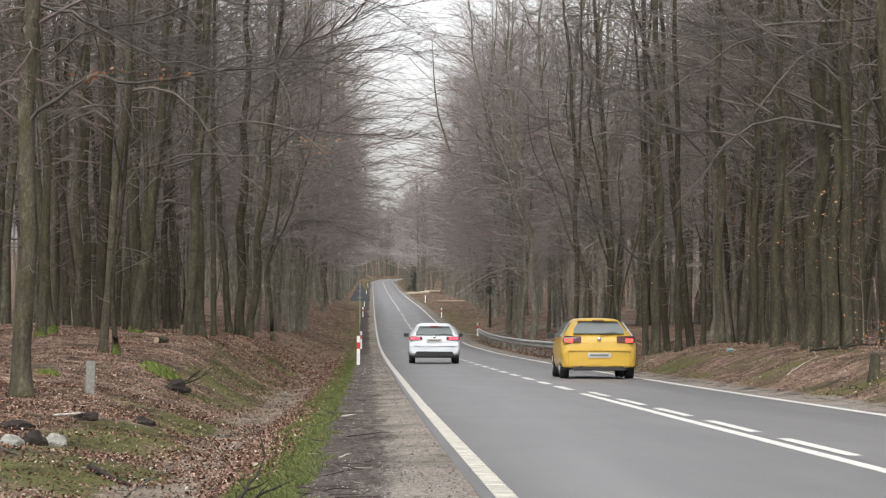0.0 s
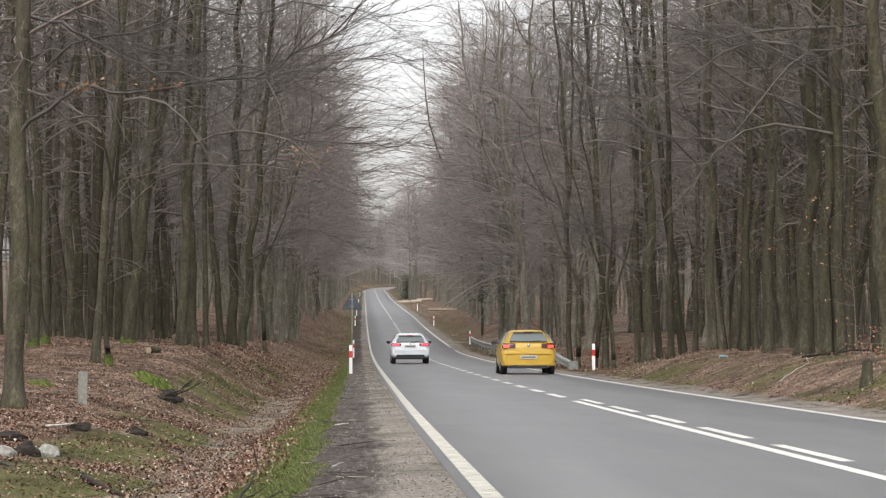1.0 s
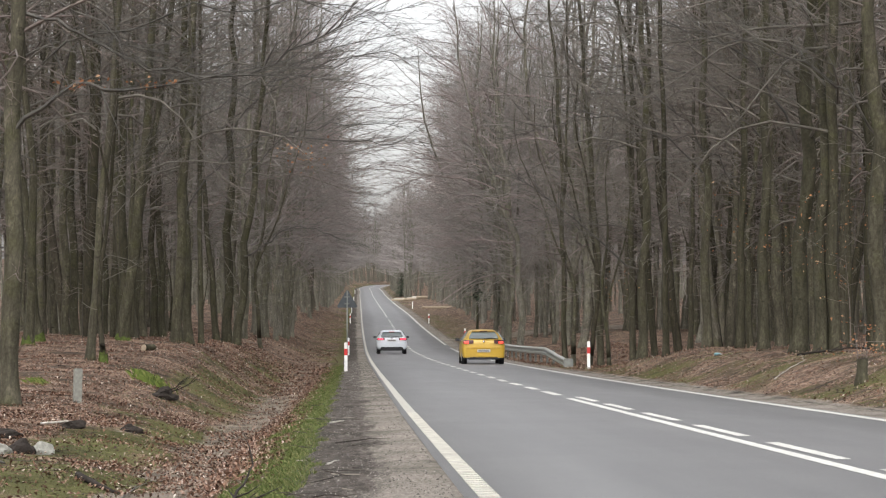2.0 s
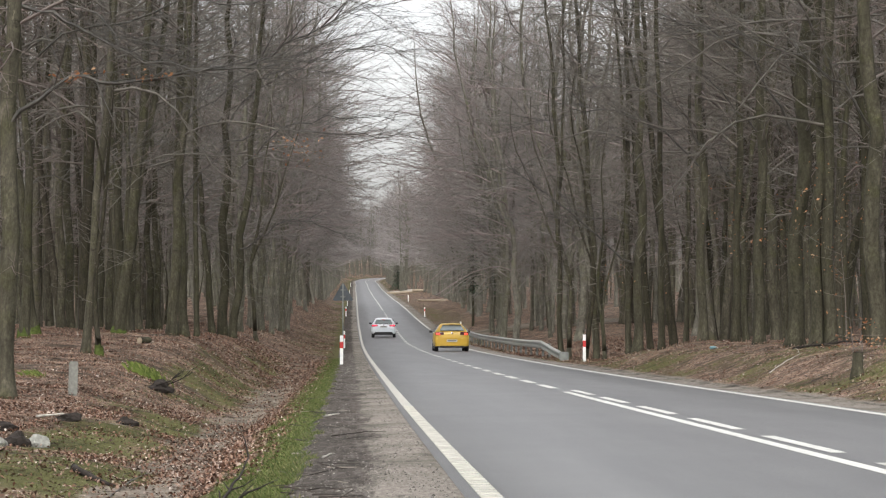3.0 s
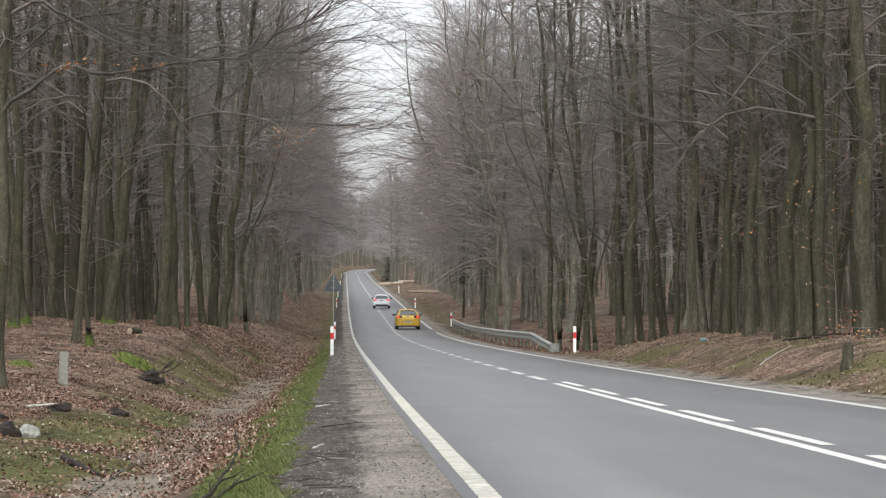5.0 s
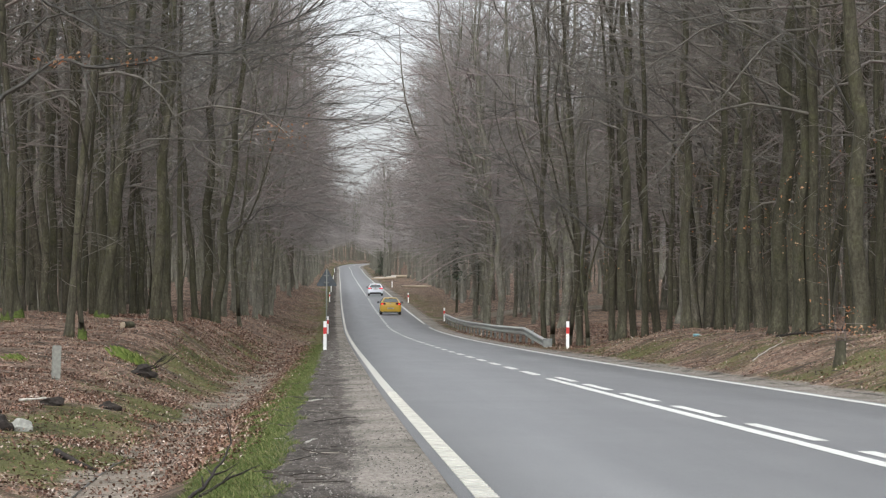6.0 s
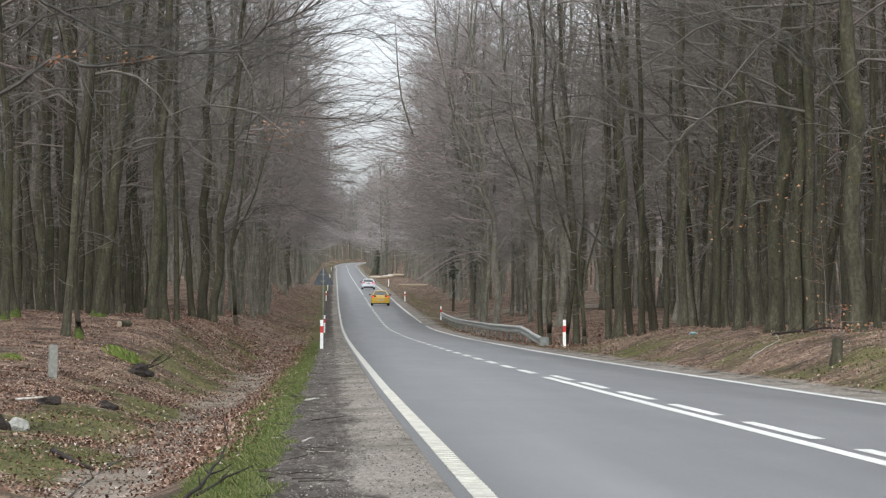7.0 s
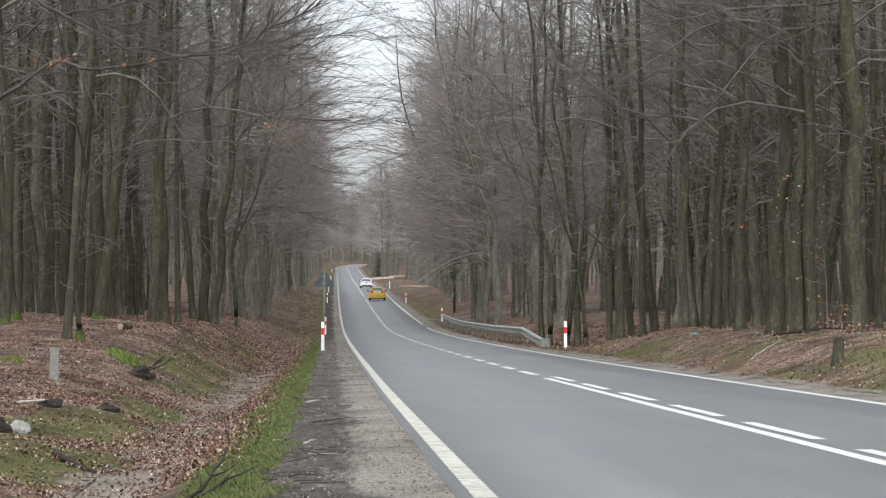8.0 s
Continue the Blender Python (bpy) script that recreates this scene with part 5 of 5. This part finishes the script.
def build_car(label, paint, stations, lamps, lit, spec):
    car = thing("car", label, "car")
    car.scale = (1.04, 1.04, 1.04)
    body = part("body", loft_body(stations).tidy("body", paint, True), car)
    sub = body.modifiers.new("round", "SUBSURF")
    sub.levels = sub.render_levels = 1
    w = spec["w"]
    # hatch window
    zlo, zhi, ylo, yhi, wlo, whi = spec["window"]
    nrm = (0, -(zhi - zlo), (yhi - ylo))
    part("rear_window", quad_panel([(-wlo, ylo, zlo), (wlo, ylo, zlo), (wlo * 0.99, ylo + (yhi - ylo) * 0.3, zlo + (zhi - zlo) * 0.3), (whi, yhi, zhi), (whi * 0.6, yhi + 0.01, zhi + 0.02), (-whi * 0.6, yhi + 0.01, zhi + 0.02), (-whi, yhi, zhi), (-wlo * 0.99, ylo + (yhi - ylo) * 0.3, zlo + (zhi - zlo) * 0.3)], nrm, 0.02).tidy("rear_window", GLASS, False, 0.004), car, "dark tinted rear window")
    g = Geo()
    g.tube([Vector((0.02, ylo - 0.035, zlo - 0.01)), Vector((0.3, ylo - 0.03, zlo + 0.03)), Vector((0.42, ylo - 0.025, zlo + 0.035))], [0.012, 0.01, 0.006], 6, cap=True)
    part("wiper", g.mesh("wiper", BLACK), car)
    g = Geo()
    g.box(-whi - 0.02, whi + 0.02, yhi - 0.1, yhi + 0.16, zhi + 0.015, zhi + 0.045)
    part("roof_spoiler", g.tidy("roof_spoiler", paint, False, 0.012), car)
    # side glass
    for s in (-1, 1):
        y0, y1, y2, y3, zb, zt, xb, xt = spec["side"]
        part("side_window", quad_panel([(s * xb, y0, zb), (s * xb, y3, zb), (s * xt, y2, zt), (s * xt, y1, zt)], (s, 0, 0.3), 0.02).tidy("side_window", GLASS, False, 0.004), car)
        g = Geo()
        my, mz = spec["mirror"]
        g.prism([(my - 0.05, mz - 0.05), (my + 0.06, mz - 0.04), (my + 0.08, mz + 0.03), (my + 0.02, mz + 0.08), (my - 0.05, mz + 0.07)], "x", s * (w - 0.02), s * (w + 0.16))
        part("mirror", g.tidy("mirror", spec["mirror_mat"], False, 0.015), car)
        # tail lamp
        x0, x1, z0, z1, yl = lamps
        lens = [(s * x0, yl - 0.012, z0 + 0.02), (s * x0, yl, z1 - 0.01), (s * (x1 - 0.06), yl + 0.012, z1), (s * (x1 - 0.01), yl + 0.06, z1 - 0.03), (s * x1, yl + 0.06, z0 + 0.03), (s * (x1 - 0.05), yl, z0)]
        lamp = part("tail_light", quad_panel(lens, (s * 0.25, -1, 0.1), 0.025).tidy("tail_light", DARKLAMP, False, 0.006), car, "lit red tail light")
        a, b, c, d, e = lit
        g = quad_panel([(s * a, e, c), (s * b, e + 0.03, c), (s * b, e + 0.035, d), (s * a, e + 0.005, d)], (s * 0.2, -1, 0.1), 0.012)
        part("lamp_bulb", g.tidy("lamp_bulb", spec["lit_mat"], False, 0.006), lamp)
    # bumper skin, dark underside, plate, badge, exhaust
    g = Geo()
    zb, zt = spec["bumper"]
    hw = w - 0.04
    g.v, g.f = [], []
    outline = [(-hw, 0.3), (-hw + 0.015, 0.1), (-hw + 0.12, 0.0), (-0.3, -0.035), (0.3, -0.035), (hw - 0.12, 0.0), (hw - 0.015, 0.1), (hw, 0.3)]
    g.prism(outline, "z", zb, zt)
    part("bumper", g.tidy("bumper", paint, False, 0.03), car)
    dz0, dz1, dw = spec["diffuser"]
    g = Geo()
    g.prism([(-dw, dz0 + 0.03), (-dw + 0.06, dz0), (dw - 0.06, dz0), (dw, dz0 + 0.03), (dw - 0.08, dz1), (-dw + 0.08, dz1)], "y", -0.05, 0.12)
    part("diffuser", g.tidy("diffuser", BLACK, False, 0.012), car, "black lower bumper insert")
    g = Geo()
    g.box(-0.14, 0.14, yhi - 0.115, yhi - 0.08, zhi + 0.012, zhi + 0.04)
    part("brake_light", g.tidy("brake_light", spec["high_lamp"], False, 0.004), car, spec["high_label"])
    g = Geo()
    g.box(-hw + 0.13, hw - 0.13, -0.042, 0.03, zt - 0.012, zt + 0.006)
    part("bumper_seam", g.tidy("bumper_seam", spec["seam"], False, 0.003), car)
    g = Geo()
    g.box(-hw + 0.05, hw - 0.05, 0.3, 3.9, 0.2, 0.36)
    part("underbody", g.tidy("underbody", BLACK, False, 0.02), car)
    px, pz, py = spec["plate"]
    g = Geo()
    g.box(-px, px, py - 0.014, py + 0.05, pz - 0.058, pz + 0.058)
    plate = part("number_plate", g.tidy("number_plate", PLATE, False, 0.006), car, "number plate with a dark bar")
    g = Geo()
    g.box(-px * 0.8, px * 0.8, py - 0.017, py, pz - 0.025, pz + 0.025)
    part("plate_bar", g.tidy("plate_bar", PLATE_BAR), plate)
    g = Geo()
    by, bz = spec["badge"]
    g.tube([Vector((0, by, bz)), Vector((0, by - 0.03, bz))], [0.05, 0.045], 12, cap=True)
    part("badge", g.mesh("badge", CHROME), car)
    g = Geo()
    ex = spec["exhaust"]
    g.tube([Vector((ex, 0.2, 0.27)), Vector((ex, -0.03, 0.27))], [0.035, 0.035], 10, cap=True)
    part("exhaust", g.mesh("exhaust", BLACK), car)
    for x in (-1, 1):
        for y in spec["axles"]:
            wheel(car, x * (w - 0.13), y, spec["r"], 0.21)
    return car


def yellow_car():
    st = [(0.0, 0.74, 0.32, 0.55, 0.60, 0.66), (0.03, 0.81, 0.28, 0.62, 0.86, 0.68), (0.09, 0.855, 0.26, 0.8, 0.985, 0.66), (0.2, 0.885, 0.25, 0.88, 1.1, 0.61), (0.34, 0.9, 0.24, 0.91, 1.22, 0.57),
          (0.56, 0.9, 0.22, 0.94, 1.37, 0.53), (0.8, 0.895, 0.2, 0.95, 1.425, 0.53), (1.7, 0.88, 0.2, 0.94, 1.445, 0.57), (2.4, 0.88, 0.2, 0.93, 1.39, 0.56),
          (2.75, 0.875, 0.2, 0.92, 1.22, 0.6), (3.15, 0.88, 0.2, 0.9, 0.99, 0.7), (3.7, 0.85, 0.22, 0.78, 0.88, 0.66), (4.05, 0.79, 0.25, 0.62, 0.74, 0.58), (4.18, 0.66, 0.3, 0.5, 0.58, 0.5)]
    spec = {"w": 0.9, "window": (1.05, 1.33, 0.1, 0.44, 0.6, 0.46), "side": (0.72, 1.0, 2.3, 2.9, 0.98, 1.33, 0.86, 0.63), "mirror": (2.65, 0.99), "mirror_mat": BLACK, "seam": YELLOW, "high_lamp": DARKLAMP, "high_label": "unlit high brake light",
            "lit_mat": BRAKE, "bumper": (0.27, 0.66), "diffuser": (0.19, 0.28, 0.66), "plate": (0.27, 0.55, -0.045), "badge": (0.02, 0.93), "exhaust": -0.42, "axles": (0.78, 3.29), "r": 0.315}
    return build_car("bright yellow hatchback car driving on the road", YELLOW, st, (0.42, 0.85, 0.83, 1.0, 0.03), (0.62, 0.8, 0.845, 0.94, 0.0), spec)


def white_car():
    st = [(0.0, 0.76, 0.34, 0.55, 0.62, 0.7), (0.03, 0.82, 0.3, 0.64, 0.88, 0.72), (0.09, 0.865, 0.28, 0.82, 0.965, 0.71), (0.2, 0.885, 0.27, 0.88, 1.06, 0.67), (0.32, 0.89, 0.26, 0.9, 1.16, 0.63),
          (0.52, 0.89, 0.24, 0.93, 1.32, 0.58), (0.8, 0.89, 0.2, 0.94, 1.395, 0.57), (1.7, 0.88, 0.2, 0.93, 1.425, 0.6), (2.4, 0.88, 0.2, 0.92, 1.37, 0.59),
          (2.75, 0.875, 0.2, 0.92, 1.2, 0.62), (3.2, 0.87, 0.2, 0.9, 0.97, 0.72), (3.8, 0.85, 0.22, 0.76, 0.86, 0.68), (4.15, 0.8, 0.25, 0.62, 0.72, 0.62), (4.28, 0.66, 0.3, 0.5, 0.58, 0.5)]
    spec = {"w": 0.89, "window": (0.99, 1.27, 0.08, 0.42, 0.64, 0.52), "side": (0.68, 0.95, 2.35, 2.95, 0.97, 1.3, 0.86, 0.66), "mirror": (2.7, 0.97), "mirror_mat": BLACK, "seam": WHITE, "high_lamp": RED, "high_label": "red high brake light",
            "lit_mat": BRAKE_PINK, "bumper": (0.34, 0.62), "diffuser": (0.24, 0.42, 0.7), "plate": (0.26, 0.8, 0.0), "badge": (0.03, 0.92), "exhaust": -0.45, "axles": (0.82, 3.4), "r": 0.32}
    return build_car("white hatchback car with lit tail lights driving", WHITE, st, (0.42, 0.87, 0.8, 0.94, 0.03), (0.5, 0.82, 0.83, 0.915, 0.0), spec)


# ------------------------------------------------------------ build
build_ground()
build_road()
spots = near_trees()
far_woods(spots)
guard_rail(112, 212, 4.75)
for d, y in ((-4.15, 102), (-4.2, 170), (-4.3, 300), (-4.3, 370), (-4.3, 520), (-4.3, 700), (5.15, 106), (4.9, 218), (4.15, 297), (4.8, 420)):
    delineator(d, y, 1.06, y < 310)
road_sign(-4.15, 122)
boundary_stone(-4.72, 49)
spruce(12.0, 251, 9.5, 1.3, 3.2, 51)
spruce(14.6, 262, 8.0, 1.3, 2.6, 52)
spruce(12.6, 620, 5.5, 2.2, 0.4, 54)
# litter and small things, left bank
litter = np.random.RandomState(4)
fallen_leaves(litter)
grass_blades(litter)
twig_litter(litter)
shoulder_gravel(litter)
rock("concrete_lump", "pale broken lump of concrete in leaves", "rubble", -3.86, 35.6, (0.15, 0.12, 0.15), CONCRETE, 5, 20)
rock("concrete_lump", "pale broken lump of concrete in leaves", "rubble", -4.35, 35.0, (0.17, 0.13, 0.13), CONCRETE, 8, 70)
rock("charred_root", "dark weathered root lump in leaf litter", "root", -4.12, 35.3, (0.16, 0.13, 0.16), DEADWOOD, 9, 10)
rock("charred_root", "dark weathered root lump in leaf litter", "root", -4.05, 41.5, (0.2, 0.13, 0.1), DEADWOOD, 12, 30)
rock("charred_root", "dark weathered root lump in leaf litter", "root", -3.27, 42.4, (0.16, 0.1, 0.09), DEADWOOD, 13, 0)
rock("charred_root", "dark weathered root lump in leaf litter", "root", -4.65, 38.0, (0.25, 0.15, 0.1), DEADWOOD, 14, 50)
rock("root_stump", "dark upturned root stump", "stump", -3.75, 57.2, (0.3, 0.2, 0.16), DEADWOOD, 15, 0)
grass_tuft(-4.25, 61.8, 420, (0.34, 0.75), 0.3, "bright green tussock of grass among leaves", 16)
grass_tuft(-6.1, 55.4, 160, (0.2, 0.35), 0.14, "small green mossy tussock in leaves", 17)
grass_tuft(-6.9, 57.5, 120, (0.16, 0.3), 0.12, "small green mossy tussock in leaves", 18)
for bx, by, bs in ((-3.7, 57.0, 31), (-3.6, 57.4, 32)):
    fallen_branch([(bx - 0.1, by, 0.1), (bx + 0.2, by, 0.3), (bx + 0.45, by + 0.1, 0.55)], 0.018, "dark dead branch sticking up from a root", DEADWOOD, 4, bs)
fallen_branch([(-2.98, 30.9, 0), (-2.7, 30.3, 0.01), (-2.42, 29.8, 0)], 0.045, "dark rotten log on the mossy bank", DEADWOOD, 0, 21)
fallen_branch([(-4.6, 33.6, 0.02), (-4.2, 32.6, 0.02), (-3.9, 31.9, 0.0)], 0.03, "mossy grey fallen branch", LIMB, 0, 22)
fallen_branch([(-2.34, 25.8, 0.0), (-2.36, 31.0, 0.03), (-2.24, 36.4, 0.02)], 0.012, "thin grey branch lying in the ditch", LIMB, 2, 23)
fallen_branch([(-4.5, 41.2, 0.05), (-4.15, 41.4, 0.08), (-3.9, 41.5, 0.05)], 0.02, "pale barkless stick on leaves", LICHEN, 0, 24)
fallen_branch([(-1.0, 20.6, 0.02), (-0.92, 21.8, 0.06), (-0.84, 22.9, 0.13), (-0.78, 23.5, 0.24)], 0.018, "dark forked dead branch on the grassy verge", DEADWOOD, 4, 25)
fallen_branch([(-0.92, 20.8, 0.02), (-0.72, 21.6, 0.03), (-0.5, 22.3, 0.02)], 0.014, "dark forked dead branch on the grassy verge", DEADWOOD, 1, 26)
fallen_branch([(-0.32, 21.4, 0), (-0.12, 21.9, 0.01), (0.0, 22.5, 0)], 0.006, "thin dead twig on the gravel shoulder", DEADWOOD, 0, 27)
fallen_branch([(-0.38, 19.3, 0), (-0.15, 19.3, 0.01), (0.02, 19.1, 0)], 0.007, "thin dead twig on the gravel shoulder", DEADWOOD, 0, 28)
fallen_branch([(-0.15, 24.5, 0), (-0.06, 25.1, 0.01)], 0.011, "pale barkless stick on the shoulder", LICHEN, 0, 29)
fallen_branch([(-0.2, 37.2, 0), (-0.02, 37.6, 0.01)], 0.014, "pale barkless stick on the shoulder", LICHEN, 0, 30)
fallen_branch([(-0.1, 30.0, 0), (0.25, 30.4, 0.01), (0.5, 30.6, 0)], 0.006, "thin dead twig on the gravel shoulder", DEADWOOD, 0, 34)
cut_log(-5.5, 77.7, 0.42, 0.1, 55, "short sawn log with a pale end")
# right bank
tree_stump(9.0, 48.0, 0.095, 0.42)
sapling(9.05, 48.6, 1.0, 60, 41)
sapling(9.3, 49.2, 0.8, 40, 42)
sapling(12.4, 58.0, 1.6, 40, 43)
sapling(11.4, 62.0, 2.2, 40, 44)
fallen_branch([(8.87, 56.9, 0.02), (9.4, 58.0, 0.04), (9.85, 59.1, 0.02)], 0.014, "pale dead branch on the leafy bank", LICHEN, 3, 35)
fallen_branch([(10.2, 62, 0.05), (11.2, 61.4, 0.12), (12.2, 61.0, 0.05)], 0.03, "dark dead branch at the top of the bank", DEADWOOD, 5, 36)
litter_bottle(10.15, 75)
cut_log(14.0, 398, 6.5, 0.17, 24, "long felled trunk lying on the forest edge", WOOD)
for k in range(9):
    cut_log(11.0 + 0.62 * k, 548 + 5 * (k % 4), 3.6, 0.2 + 0.03 * (k % 3), 7 * (k % 5) - 14, "pale felled log on cleared ground", LICHEN if k % 2 else WOOD)
yellow = yellow_car()
white = white_car()


def motions():
    walk(yellow, [
        (0, pose(5.880, 67.27, 0.011, 0.05, 0, -0.35)),
        (0.5, pose(5.934, 79.59, 0.024, 0.08, 0, -0.16)),
        (1, pose(5.954, 92.18, 0.045, 0.12, 0, -0.03)),
        (1.5, pose(5.950, 105.08, 0.076, 0.15, 0, 0.06)),
        (2, pose(5.929, 118.29, 0.111, 0.16, 0, 0.12)),
        (2.5, pose(5.895, 131.83, 0.153, 0.22, 0, 0.16)),
        (3, pose(5.853, 145.72, 0.214, 0.32, 0, 0.18)),
        (3.5, pose(5.806, 159.97, 0.305, 0.38, 0, 0.19)),
        (4, pose(5.761, 174.61, 0.410, 0.51, 0, 0.17)),
        (4.5, pose(5.721, 189.64, 0.576, 0.90, 0, 0.14)),
        (5, pose(5.687, 205.08, 0.873, 1.36, 0, 0.11)),
        (5.5, pose(5.668, 220.95, 1.265, 1.40, 0, 0.01)),
        (6, pose(5.681, 237.27, 1.659, 1.40, 0, -0.11)),
        (6.5, pose(5.729, 254.05, 2.072, 1.44, 0, -0.22)),
        (7, pose(5.814, 271.31, 2.511, 1.48, 0, -0.34)),
        (7.5, pose(5.939, 289.07, 2.980, 1.57, 0, -0.47)),
        (8, pose(6.112, 307.34, 3.487, 1.61, 0, -0.61)),
    ])
    walk(white, [
        (0, pose(2.760, 99.54, 0.062, 0.14, 0, -0.85)),
        (0.5, pose(2.882, 115.15, 0.103, 0.16, 0, -0.14)),
        (1, pose(2.871, 131.84, 0.153, 0.22, 0, 0.14)),
        (1.5, pose(2.828, 149.48, 0.236, 0.36, 0, 0.10)),
        (2, pose(2.833, 167.98, 0.360, 0.42, 0, -0.16)),
        (2.5, pose(2.949, 187.21, 0.542, 0.82, 0, -0.53)),
        (3, pose(3.197, 207.06, 0.920, 1.39, 0, -0.90)),
        (3.5, pose(3.586, 227.41, 1.422, 1.37, 0, -1.28)),
        (4, pose(4.101, 248.17, 1.926, 1.42, 0, -1.54)),
        (4.5, pose(4.684, 269.21, 2.456, 1.48, 0, -1.60)),
        (5, pose(5.261, 290.41, 3.016, 1.57, 0, -1.49)),
        (5.5, pose(5.763, 311.67, 3.609, 1.61, 0, -1.19)),
        (6, pose(6.130, 332.88, 4.203, 1.57, 0, -0.77)),
        (6.5, pose(6.331, 353.91, 4.765, 1.47, 0, -0.34)),
        (7, pose(6.397, 374.66, 5.288, 1.41, 0, -0.08)),
        (7.5, pose(6.438, 395.02, 5.781, 1.36, 0, -0.26)),
        (8, pose(6.620, 414.86, 6.249, 1.34, 0, -0.55)),
    ])


motions()
